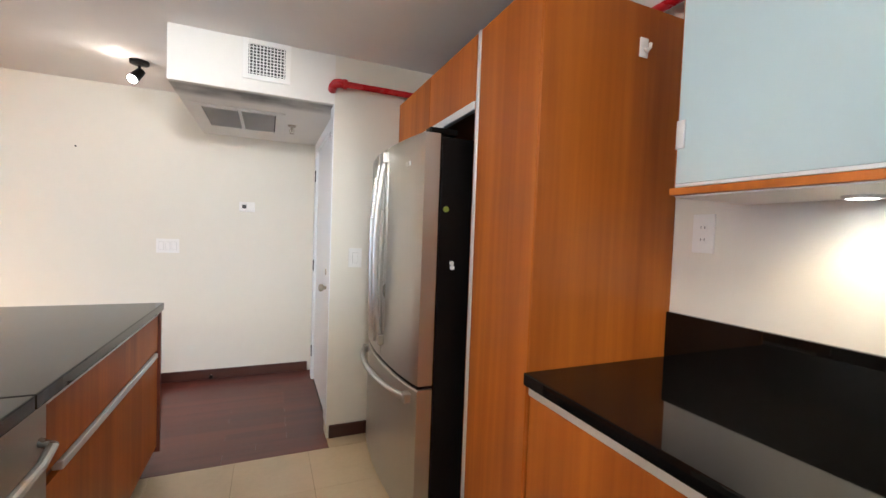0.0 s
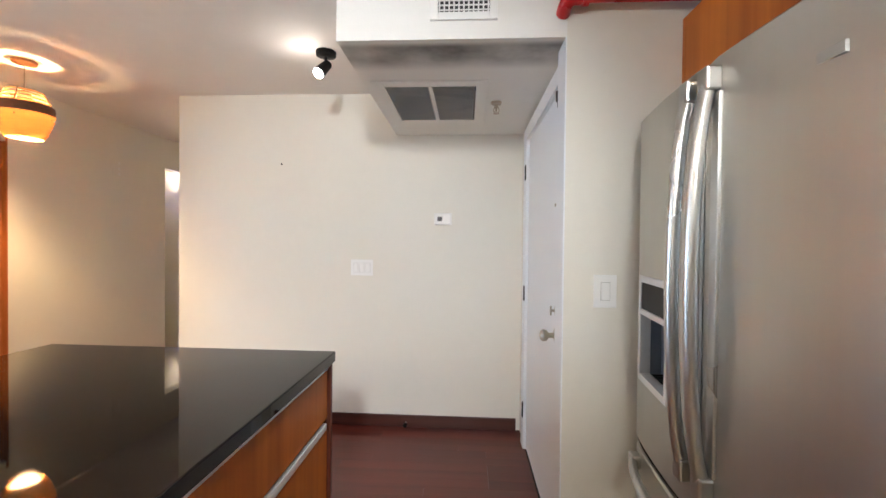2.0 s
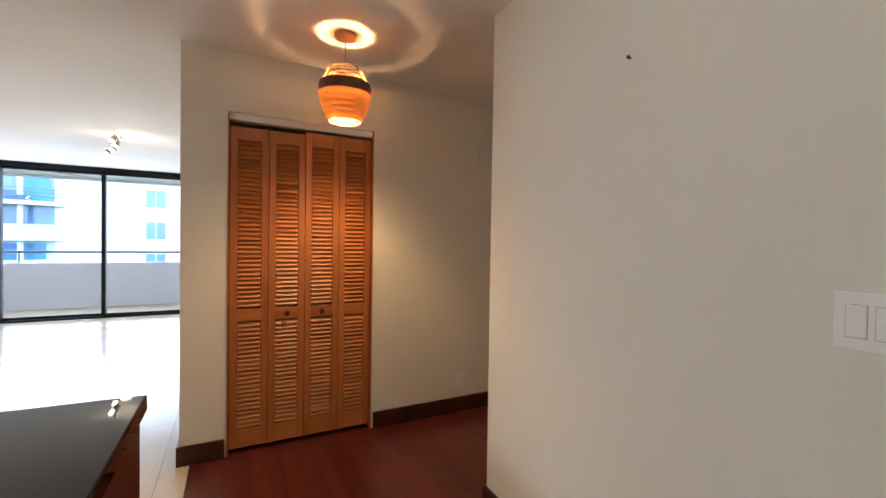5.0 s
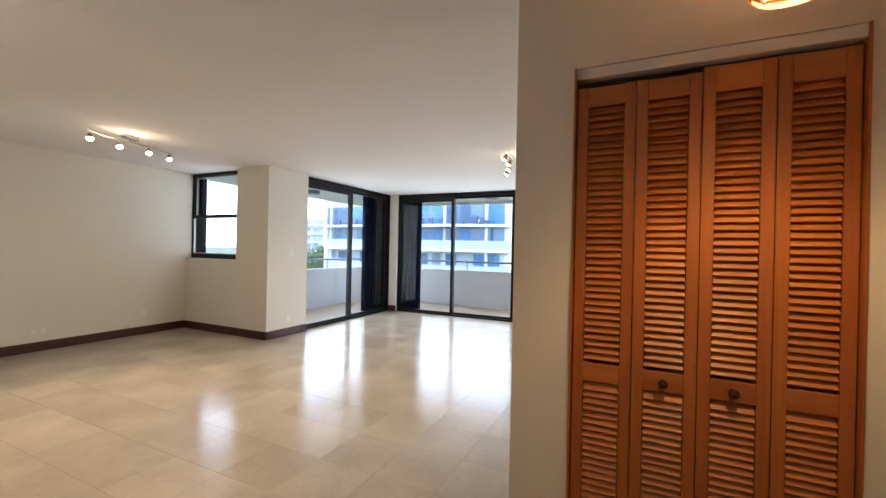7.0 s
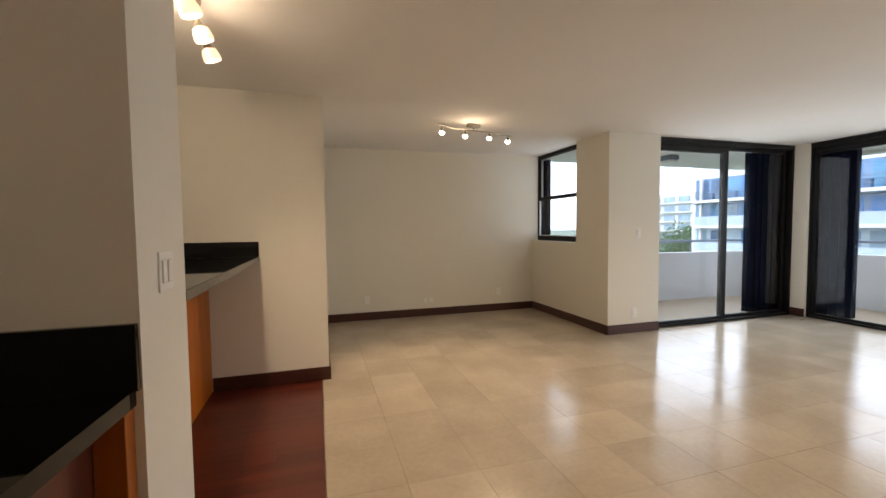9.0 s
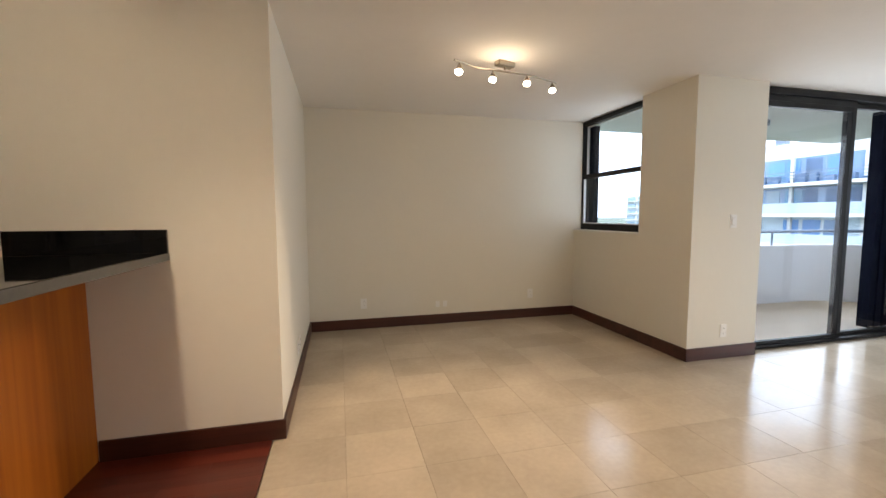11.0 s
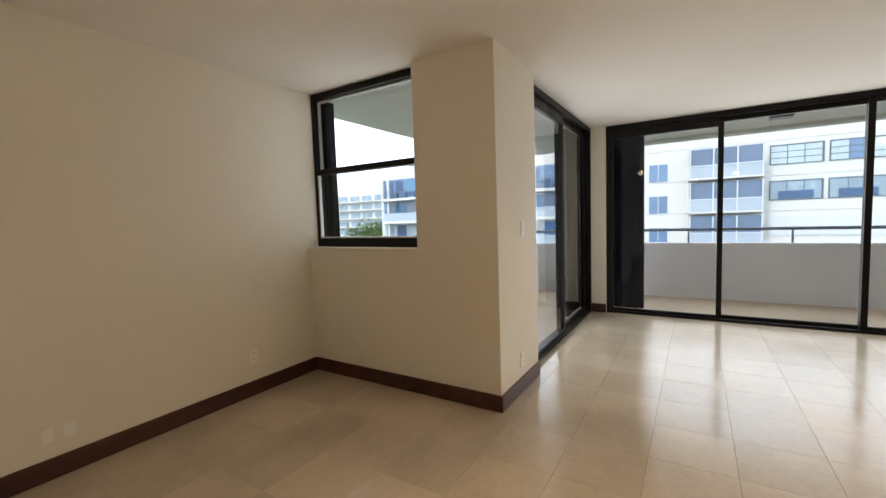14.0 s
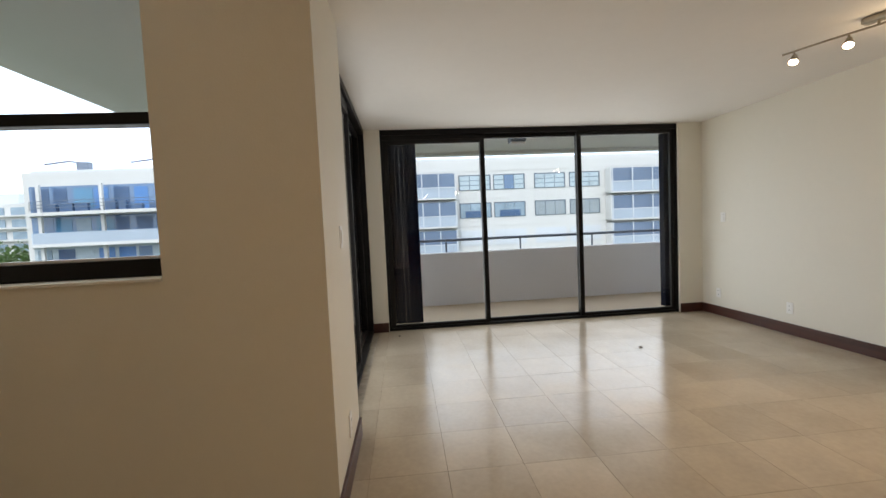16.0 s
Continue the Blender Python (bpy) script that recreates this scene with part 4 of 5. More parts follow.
def track_light(name, cx, cy, pts, heads, aims, label, watts, tone=(1.0, 0.83, 0.64), glow=0.0, soft=0.03, cone=105, cups=False, bar=0.075):
    """A ceiling track: canopy, stem, bent rail and swivelling heads, each aimed along its own direction."""
    ob = thing(name, cx, cy, H, label, "track light", "track lights")
    along = math.atan2(pts[-1][1] - pts[0][1], pts[-1][0] - pts[0][0])
    can = boxes((-bar, -0.034, -0.040, bar, 0.034, -0.0005), bevel=0.008)
    part("canopy", turned(can, pose(cx, cy, H, rz=math.degrees(along))), NICKEL, ob, "brushed nickel ceiling canopy")
    part("stem", tube((cx, cy, H - 0.038), (cx, cy, H - 0.062), 0.008, segs=10), NICKEL, ob)
    part("rail", sweep([(x, y, H - 0.065) for x, y in pts], 0.007, 8), NICKEL, ob)
    for (x, y), aim, power in zip(heads, aims, watts):
        d = Vector(aim).normalized()
        a = Vector((x, y, H - 0.098))
        m = Vector((0, 0, 1)).rotation_difference(d).to_matrix().to_4x4()
        m.translation = a
        hd = part("head", turned(lathe([(0.001, -0.016), (0.012, -0.015), (0.018, -0.004), (0.019, 0.012), (0.026, 0.026), (0.0315, 0.048), (0.0315, 0.053), (0.028, 0.053), (0.024, 0.03), (0.001, 0.012)] if not cups else [(0.001, -0.02), (0.013, -0.019), (0.017, -0.006), (0.026, 0.010), (0.038, 0.018), (0.038, 0.022), (0.001, 0.021)], 24), m), NICKEL, ob)
        part("stub", tube((x, y, H - 0.066), a + d * 0.002, 0.006, segs=8), NICKEL, hd)
        if cups:
            part("glass_cup", turned(lathe([(0.036, 0.0225), (0.043, 0.045), (0.046, 0.070), (0.0445, 0.083)], 28, thick=0.003), m), CUP, hd, "frosted glass cup")
            part("bulb", turned(lathe([(0.001, 0.022), (0.012, 0.023), (0.020, 0.040), (0.018, 0.056), (0.001, 0.064)], 16), m), BULB_HOT, hd, "lit halogen bulb")
        else:
            part("bulb", turned(lathe([(0.001, 0.034), (0.026, 0.036), (0.0265, 0.050), (0.018, 0.056), (0.001, 0.058)], 20), m), BULB_HOT, hd, "lit halogen bulb")
        spot_lamp("track_spot", a + d * (0.095 if cups else 0.07), a + d * 2, power, cone, tone, soft)
    if glow:
        point_lamp("track_glow", cx + 0.06, cy + 0.09, H - 0.19, glow, tone, 0.06)
    return ob


NW = (0.25, 0.5, -0.8)
SE = (0.3, -0.45, -0.8)
track_light("track_light", -3.83, -0.775, [(-3.40, -0.66), (-3.60, -0.77), (-3.83, -0.80), (-4.05, -0.83), (-4.36, -0.95)], [(-3.45, -0.70), (-3.745, -0.80), (-4.04, -0.83), (-4.32, -0.94)], [NW] * 4, "curved nickel track light with four lit spots", [12] * 4, (1.0, 0.78, 0.53), glow=1.3, cone=95)
track_light("track_light", -6.1, 2.66, [(-6.55, 2.46), (-6.3, 2.56), (-6.1, 2.66), (-5.9, 2.72), (-5.6, 2.74)], [(-6.50, 2.50), (-6.23, 2.61), (-5.93, 2.70), (-5.65, 2.73)], [SE] * 4, "curved nickel track light with four lit spots", [9] * 4, (1.0, 0.78, 0.53), glow=1.3)
track_light("track_light", -1.63, 1.23, [(-1.64, 1.72), (-1.63, 1.2), (-1.61, 0.76)], [(-1.645, 1.62), (-1.64, 1.36), (-1.63, 1.10), (-1.61, 0.84)], [(-0.30, -0.15, -0.9)] * 4, "straight track light with frosted cup spots over the bar", [6] * 4, (1.0, 0.80, 0.58), glow=5.0, cups=True)
# Unseen track, assumed from a streak in the glass cabinet; lights the kitchen.
track_light("track_light", 0.05, 0.35, [(0.05, 0.75), (0.05, 0.35), (0.05, -0.05)], [(0.05, 0.72), (0.05, 0.45), (0.05, 0.20)], [(-0.14, 0.95, -0.28), (-0.30, 0.93, -0.30), (0.42, 1.0, -0.42)], "assumed track light over the kitchen aisle, out of view", [23, 15, 4], (1.0, 0.93, 0.82), 1.2, 0.16, cone=52)

# ---- pendant lamp of veneer rings ----
PX, PY = -2.617, 4.36
pend = thing("pendant_lamp", PX, PY, H, "beehive pendant lamp of stacked pine veneer rings, lit", "lamp")
part("canopy", lathe([(0.001, -0.001), (0.062, -0.001), (0.058, -0.018), (0.02, -0.026), (0.001, -0.026)], 28, (PX, PY, H)), WOOD_ROSE, pend, "pale wooden ceiling rose")
part("cord", tube((PX, PY, H - 0.025), (PX, PY, 2.26), 0.0035, segs=8), NICKEL, pend)
def squat(z):
    """Heights of the shade, drawn in towards its widest band."""
    return 2.122 + (z - 2.122) * 0.86


rings_up = [(2.287, 0.082, 0.100), (2.260, 0.094, 0.112), (2.233, 0.105, 0.123), (2.206, 0.116, 0.134)]
for z, ra, rb in rings_up:
    part("ring", lathe([(ra, squat(z)), (rb - 0.002, squat(z) - 0.0155)], 40, (PX, PY, 0), 0.002), WOOD_RING, pend, "thin stained pine veneer ring")
part("band", lathe([(0.139, squat(2.186)), (0.142, squat(2.158)), (0.140, 2.122)], 40, (PX, PY, 0), 0.003), WOOD_BAND, pend, "wide darker veneer band")
rings_dn = [(2.121, 0.1425, 0.118), (2.085, 0.140, 0.111), (2.054, 0.131, 0.103), (2.023, 0.121, 0.095), (1.992, 0.110, 0.088)]
for z, ra, rb in rings_dn:
    part("ring", lathe([(ra, squat(z)), (rb, squat(z) - 0.0345)], 40, (PX, PY, 0), 0.002), WOOD_RING, pend, "thin stained pine veneer ring")
for k in range(4):
    a = k * math.pi / 2 + 0.5
    part("strap", sweep([(PX + r * math.cos(a), PY + r * math.sin(a), squat(z)) for r, z in ((0.088, 2.285), (0.118, 2.21), (0.141, 2.15), (0.124, 2.09), (0.092, 1.972))], 0.004, 6), WOOD_BAND, pend)
part("bulb", lathe([(0.001, 0.05), (0.012, 0.045), (0.014, 0.02), (0.024, -0.005), (0.024, -0.02), (0.015, -0.036), (0.001, -0.04)], 20, (PX, PY, 2.20)), BULB, pend, "lit warm bulb")
point_lamp("pendant_light", PX, PY, 2.065, 6.5, (1.0, 0.60, 0.26), 0.018)
spot_lamp("pendant_downlight", (PX, PY, 2.0), (PX, PY, 0), 5.5, 150, (1.0, 0.60, 0.26), 0.07)
# Holder added out of sight to dim the bulb's disc on the ceiling.
part("socket", tube((PX, PY, 2.205), (PX, PY, 2.262), 0.036, 0.030), WOOD_BAND, pend, "dark unseen lamp holder that blocks light upwards")

# ---- blue wall sconce behind the corridor ----
sc = thing("wall_sconce", -3.27, 6.96, 1.9, "blue glass cone wall sconce shining upwards", "lamp")
part("shade", lathe([(0.065, -0.16), (0.085, 0.0), (0.108, 0.15)], 28, (-3.27, 6.83, 1.87), 0.004), BLUE, sc, "glowing blue glass cone")
part("bracket", boxes((-3.30, 6.87, 1.70, -3.24, 6.9595, 1.76), bevel=0.005), CHROME, sc)
part("tip", lathe([(0.001, -0.20), (0.03, -0.195), (0.066, -0.161), (0.001, -0.161)], 20, (-3.27, 6.83, 1.87)), CHROME, sc)
part("bulb", lathe([(0.001, 0.02), (0.02, 0.0), (0.02, -0.05), (0.001, -0.06)], 16, (-3.27, 6.83, 1.93)), BULB_HOT, sc)
point_lamp("sconce_light", -3.27, 6.83, 2.02, 4.5, (1.0, 0.74, 0.42), 0.05)

# ---- closet with louvred bifold doors ----
closet = thing("bifold_door", XC, 4.235, 0, "stained pine louvred bifold closet door, closed", "door")
part("head_track", boxes((XC - 0.06, 3.79, 2.040, XC - 0.002, 4.68, 2.083), bevel=0.003), SOFFIT, closet, "white painted head track")
part("side_jamb", boxes((XC - 0.10, 3.7855, 0.0, XC + 0.008, 3.793, 2.084)), LOUVRE_V, closet)
part("side_jamb", boxes((XC - 0.10, 4.677, 0.0, XC + 0.008, 4.6845, 2.084)), LOUVRE_V, closet)
LW = (4.674 - 3.796) / 4
SLATX = XC - 0.032
sl_bm = boxes((-0.0185, -(LW - 0.086) / 2, -0.003, 0.0185, (LW - 0.086) / 2, 0.003), bevel=0.0015)
bmesh.ops.transform(sl_bm, matrix=pose(0, 0, 0, 0, 53, 0), verts=sl_bm.verts)
sl_me = mesh_of("louvre", sl_bm, LOUVRE)
for i in range(4):
    y0 = 3.796 + i * LW + 0.0015
    y1 = y0 + LW - 0.003
    drop = 0.016 if i < 2 else 0.0
    leaf = part("leaf", boxes((SLATX - 0.014, y0, 0.03, SLATX + 0.014, y0 + 0.040, 2.024 - drop), (SLATX - 0.014, y1 - 0.040, 0.03, SLATX + 0.014, y1, 2.024 - drop), bevel=0.002), LOUVRE_V, closet, "pine stiles of one folding leaf")
    part("rail", boxes((SLATX - 0.012, y0 + 0.040, 1.928, SLATX + 0.012, y1 - 0.040, 2.022 - drop), bevel=0.002), LOUVRE, leaf)
    part("rail", boxes((SLATX - 0.012, y0 + 0.040, 0.815, SLATX + 0.012, y1 - 0.040, 0.890), bevel=0.002), LOUVRE, leaf)
    part("rail", boxes((SLATX - 0.012, y0 + 0.040, 0.031, SLATX + 0.012, y1 - 0.040, 0.145), bevel=0.002), LOUVRE, leaf)
    for z0, z1, n in ((0.905, 1.925, 37), (0.155, 0.808, 24)):
        for k in range(n):
            z = z0 + (k + 0.5) * (z1 - z0) / n
            piece("louvre", sl_me, leaf, (SLATX - XC, (y0 + y1) / 2 - 4.235, z))
    if i in (1, 2):
        kb = lathe([(0.001, 0), (0.012, 0.0), (0.008, 0.012), (0.017, 0.02), (0.017, 0.03), (0.001, 0.034)], 18)
        bmesh.ops.transform(kb, matrix=Matrix.Translation((SLATX + 0.012, (y0 + y1) / 2, 0.852)) @ pose(0, 0, 0, 0, 90, 0), verts=kb.verts)
        part("knob", kb, BASEB, leaf, "round wooden knob")

# ---- kitchen: island with granite top ----
IX0, IX1, IY0, IY1 = -1.66, -0.418, 2.2295, 3.62
top = thing("countertop", -1.04, 2.9, 0.91, "black polished granite countertop on the island", "countertop")
slab_bm = boxes((-0.5, 0, 0.868, 0.5, 1, 0.910), bevel=0.004)
for v in slab_bm.verts:
    k = min(1, max(0, v.co.y))
    left = -1.714 + (IX0 + 0.018 + 1.714) * k
    v.co.x = left if v.co.x < 0 else IX1 + (v.co.x - 0.5)
    v.co.y = IY0 + (IY1 - IY0) * v.co.y
part("slab", slab_bm, GRANITE, top)
part("rear_slab", boxes((-1.098, 1.70, 0.8685, IX1, IY0 - 0.001, 0.9095), bevel=0.004), GRANITE, top)
part("backsplash", boxes((-1.726, IY0 + 0.0005, 0.9105, -1.10, IY0 + 0.020, 1.084), bevel=0.002), GRANITE, top, "black granite upstand on the wall end")
isl = thing("island_cabinet", -1.04, 2.95, 0, "cherry veneer island cabinet with aluminium edge pulls", "cabinet")
part("carcass", boxes((-1.61, 2.335, 0.10, -0.462, 3.585, 0.866)), CHERRY_SHADED, isl)
# End and back panels carry the shade below the overhang in their tone.
part("end_panel", boxes((-1.640, 3.585, 0.07, -0.426, 3.605, 0.866), bevel=0.002), CHERRY_SHADED, isl, "cherry end panel in a shade-darkened tone")
part("back_panel", boxes((-1.640, 2.292, 0.02, -1.615, 3.584, 0.866), bevel=0.002), CHERRY_SHADED, isl, "cherry back panel in a shade-darkened tone")
part("back_strip", boxes((-1.710, 2.235, 0.02, -1.640, 2.290, 0.866), bevel=0.002), CHERRY, isl, "orange cherry filler strip")
part("plinth", boxes((-1.48, 2.335, 0.0005, -0.50, 3.50, 0.099)), BLACK, isl)
dr = part("drawer_front", boxes((-0.4615, 2.338, 0.648, -0.440, 3.583, 0.842), bevel=0.002), CHERRY, isl, "shallow drawer front")
part("pull", boxes((-0.4605, 2.338, 0.843, -0.438, 3.583, 0.858), bevel=0.002), ALU, dr, "aluminium edge strip")
dr2 = part("drawer_front", boxes((-0.4615, 2.338, 0.103, -0.440, 3.583, 0.612), bevel=0.002), CHERRY, isl, "deep drawer front")
part("pull", boxes((-0.4605, 2.42, 0.6125, -0.432, 3.56, 0.640), bevel=0.004), ALU, dr2, "aluminium edge pull")

dw = thing("dishwasher", -0.76, 2.03, 0, "stainless steel dishwasher with a bowed bar handle", "dishwasher")
part("body", boxes((-1.05, 1.735, 0.10, -0.465, 2.332, 0.866)), BLACK, dw)
part("door", boxes((-0.4645, 1.737, 0.105, -0.435, 2.331, 0.862), bevel=0.006), STEEL, dw)
part("handle", sweep([(-0.436, 1.79, 0.76), (-0.40, 1.81, 0.755), (-0.385, 1.90, 0.75), (-0.38, 2.03, 0.748), (-0.385, 2.17, 0.75), (-0.40, 2.27, 0.755), (-0.436, 2.29, 0.76)], 0.013, 10), CHROME, dw, "bowed steel bar handle")
part("plinth", boxes((-1.0, 1.74, 0.0005, -0.50, 2.33, 0.099)), BLACK, dw)

# ---- bar counter ----
bar_top = thing("bar_countertop", -1.35, 0.75, 1.10, "raised black granite bar counter with a low upstand", "countertop")
part("slab", boxes((-1.705, YA + 0.0005, 1.058, -1.00, 1.838, 1.10), bevel=0.004), GRANITE, bar_top)
part("edge_strip", boxes((-1.7075, YA + 0.001, 1.060, -1.7052, 1.75, 1.097)), GRANITE_EDGE, bar_top, "honed grey edge of the slab")
part("backsplash", boxes((-1.705, YA + 0.0005, 1.1005, -1.00, YA + 0.020, 1.223), bevel=0.002), GRANITE, bar_top)
bar = thing("bar_cabinet", -1.16, 0.75, 0, "cherry veneer back of the bar cabinet", "cabinet")
part("back_panel", boxes((-1.322, YA + 0.001, 0.0005, -1.30, 1.8385, 1.057), bevel=0.002), CHERRY, bar)
part("carcass", boxes((-1.299, YA + 0.001, 0.0005, -1.0, 1.8385, 1.057)), CHERRY_SHADED, bar)

# ---- tall cabinet wall ----
TX, TY0, TY1, TZ = 0.915, 2.005, 2.462, 2.205
tall = thing("tall_cabinet", 1.24, 2.23, 0, "tall cherry veneer pantry cabinet with an aluminium edge", "cabinet")
part("side_panel", boxes((TX + 0.002, TY0, 0.0005, XE - 0.001, TY0 + 0.020, TZ), bevel=0.0015), CHERRY, tall)
part("door", boxes((TX - 0.004, TY0 + 0.004, 0.10, TX + 0.018, 2.424, TZ - 0.002), bevel=0.002), CHERRY, tall, "full-height cherry door")
part("edge_pull", boxes((TX - 0.010, 2.425, 0.10, TX + 0.018, 2.445, TZ - 0.002), bevel=0.003), ALU, tall, "aluminium edge pull")
part("carcass", boxes((TX + 0.0185, TY0 + 0.0205, 0.0005, XE - 0.001, 2.4445, TZ - 0.003)), CHERRY_SHADED, tall)
part("niche_panel", boxes((TX - 0.002, 2.4455, 0.0005, XE - 0.001, TY1, TZ - 0.003)), CHERRY, tall)
bridge = thing("bridge_cabinet", 1.24, 3.02, 1.90, "cherry veneer cabinet over the refrigerator", "cabinet")
part("carcass", boxes((TX + 0.018, TY1 + 0.001, 1.905, XE - 0.001, YK - 0.002, TZ - 0.003)), CHERRY_SHADED, bridge)
for a, b in ((TY1 + 0.002, 3.005), (3.008, YK - 0.022)):
    part("door", boxes((TX - 0.004, a, 1.925, TX + 0.0175, b, TZ - 0.002), bevel=0.002), CHERRY, bridge)
part("side_filler", boxes((TX - 0.004, YK - 0.021, 1.90, TX + 0.0175, YK - 0.001, TZ - 0.002)), CHERRY, bridge)
part("edge_pull", boxes((TX - 0.010, TY1 + 0.002, 1.885, TX + 0.0175, YK - 0.022, 1.924), bevel=0.004), ALU, bridge, "aluminium edge pull")
part("side_panel", boxes((TX + 0.03, YK - 0.021, 0.0005, XE - 0.001, YK - 0.002, 1.899)), CHERRY, bridge)
hook = thing("wall_hook", 1.353, 2.0, 2.056, "small white adhesive hook on the cabinet side", "hook")
part("pad", boxes((1.333, 2.0, 2.02, 1.373, 2.0055, 2.09), bevel=0.002), PLASTIC, hook)
part("prong", sweep([(1.353, 2.0, 2.05), (1.353, 1.985, 2.035), (1.353, 1.975, 2.045), (1.353, 1.974, 2.06)], 0.006, 8), PLASTIC, hook)

# ---- refrigerator ----
FY0, FY1, FXF = 2.528, 3.452, 0.712
DY0, DY1, DZ0, DZ1 = 3.150, 3.402, 0.908, 1.250    # the dispenser's opening
fr = thing("refrigerator", 1.1, 2.99, 0, "stainless French-door refrigerator with a bottom freezer drawer", "refrigerator")


def bowed(y0, y1, z0, z1, depth=0.075, bulge=0.042, steps=12, soft=(1, 1, 1, 1)):
    """A door whose front bows outwards across the whole appliance; soft: which of its ends and lower and upper edges are eased."""
    bm = bmesh.new()
    mid, half = (FY0 + FY1) / 2, (FY1 - FY0) / 2
    rows = []
    for k in range(steps + 1):
        y = y0 + (y1 - y0) * k / steps
        e = 0.006 if (k == 0 and soft[0]) or (k == steps and soft[1]) else 0.0
        lo, hi = 0.006 * soft[2] + 0.00001, 0.006 * soft[3] + 0.00001
        x = FXF - bulge * (1 - ((y - mid) / half) ** 2) + e
        rows.append([bm.verts.new(p) for p in ((FXF + depth, y, z0), (x + lo, y, z0), (x, y, z0 + lo), (x, y, z1 - hi), (x + hi, y, z1), (FXF + depth, y, z1))])
    for a, b in zip(rows, rows[1:]):
        for i in range(6):
            bm.faces.new((a[i], a[(i + 1) % 6], b[(i + 1) % 6], b[i]))
    bm.faces.new(rows[0])
    bm.faces.new(rows[-1])
    bmesh.ops.recalc_face_normals(bm, faces=bm.faces)
    return bm


def joined(*bms):
    out = bmesh.new()
    for one in bms:
        me = bpy.data.meshes.new("tmp")
        one.to_mesh(me)
        one.free()
        out.from_mesh(me)
        bpy.data.meshes.remove(me)
    return out


def front_x(y):
    mid, half = (FY0 + FY1) / 2, (FY1 - FY0) / 2
    return FXF - 0.042 * (1 - ((y - mid) / half) ** 2)


part("body", boxes((FXF + 0.085, FY0 + 0.004, 0.02, 1.50, FY1 - 0.004, 1.775), bevel=0.004), BLACK, fr, "black enamelled cabinet")
part("foot", boxes((0.9, FY0 + 0.03, 0.0005, 0.94, FY0 + 0.07, 0.02)), BLACK, fr)
part("foot", boxes((0.9, FY1 - 0.07, 0.0005, 0.94, FY1 - 0.03, 0.02)), BLACK, fr)
part("seal", boxes((FXF + 0.0755, FY0 + 0.012, 0.06, FXF + 0.0845, FY1 - 0.012, 1.77)), BLACK, fr)
rd = part("door", bowed(FY0, 2.988, 0.690, 1.784), STEEL, fr, "brushed stainless right door")
ld = part("door", joined(bowed(2.992, DY0, 0.690, 1.784, soft=(1, 0, 1, 1), steps=6), bowed(DY1, FY1, 0.690, 1.784, soft=(0, 1, 1, 1), steps=3), bowed(DY0, DY1, 0.690, DZ0, soft=(0, 0, 1, 0), steps=8), bowed(DY0, DY1, DZ1, 1.784, soft=(0, 0, 0, 1), steps=8)), STEEL, fr, "brushed stainless left door with dispenser")
fz = part("freezer_drawer", bowed(FY0, FY1, 0.065, 0.672), STEEL, fr, "brushed stainless freezer drawer")
part("gap_seal", bowed(FY0 + 0.01, FY1 - 0.01, 0.673, 0.689, 0.07, 0.034), BLACK, fr)
part("hinge_cover", boxes((FXF + 0.03, FY0 + 0.01, 1.7845, FXF + 0.16, FY0 + 0.07, 1.812), bevel=0.006), BLACK, fr, "black hinge cover")
part("hinge_cover", boxes((FXF + 0.03, FY1 - 0.07, 1.7845, FXF + 0.16, FY1 - 0.01, 1.812), bevel=0.006), BLACK, fr, "black hinge cover")
for door_, y in ((rd, 2.945), (ld, 3.028)):
    fx_ = front_x(y)
    pts = [(fx_ - 0.014 - 0.036 * (1 - (2 * k / 14 - 1) ** 2) ** 0.7, y, 0.80 + 0.93 * k / 14) for k in range(15)]
    part("handle", sweep(pts, 0.0165, 12), CHROME, door_, "long bowed chrome handle")
    # Thin chrome bar stands for the handle's reflection in the steel.
    part("handle_reflection", boxes((fx_ - 0.007, y - 0.026, 0.83, fx_ + 0.006, y + 0.004, 1.70), bevel=0.003), CHROME, door_)
    for z in (0.80, 1.73):
        part("mount", boxes((fx_ - 0.032, y - 0.021, z - 0.028, fx_ + 0.004, y + 0.021, z + 0.028), bevel=0.006), CHROME, door_)
pts = []
for k in range(15):
    y = FY0 + 0.06 + (FY1 - FY0 - 0.12) * k / 14
    pts.append((front_x(y) - 0.018 - 0.035 * (1 - (2 * k / 14 - 1) ** 2) ** 0.6, y, 0.628))
part("handle", sweep(pts, 0.015, 12), CHROME, fz, "bowed chrome drawer handle")
for y in (FY0 + 0.06, FY1 - 0.06):
    part("mount", boxes((front_x(y) - 0.03, y - 0.022, 0.606, front_x(y) + 0.004, y + 0.022, 0.650), bevel=0.006), CHROME, fz)


def on_front(*specs, bevel=0.0):
    """Boxes whose x counts from the bowed front."""
    bm = boxes(*specs, bevel=bevel)
    for v in bm.verts:
        v.co.x += front_x(v.co.y)
    return bm


disp = part("dispenser", on_front((-0.006, DY0 + 0.016, 1.125, 0.03, DY1 - 0.016, 1.143), bevel=0.002), ALU, ld, "pale dispenser surround")
for spec in ((-0.006, DY0 - 0.004, DZ0 - 0.004, 0.03, DY0 + 0.016, DZ1 + 0.004), (-0.006, DY1 - 0.016, DZ0 - 0.004, 0.03, DY1 + 0.004, DZ1 + 0.004), (-0.006, DY0 + 0.016, DZ1 - 0.018, 0.03, DY1 - 0.016, DZ1 + 0.004), (-0.006, DY0 + 0.016, DZ0 - 0.004, 0.03, DY1 - 0.016, DZ0 + 0.018)):
    part("surround_bar", on_front(spec, bevel=0.002), ALU, ld)
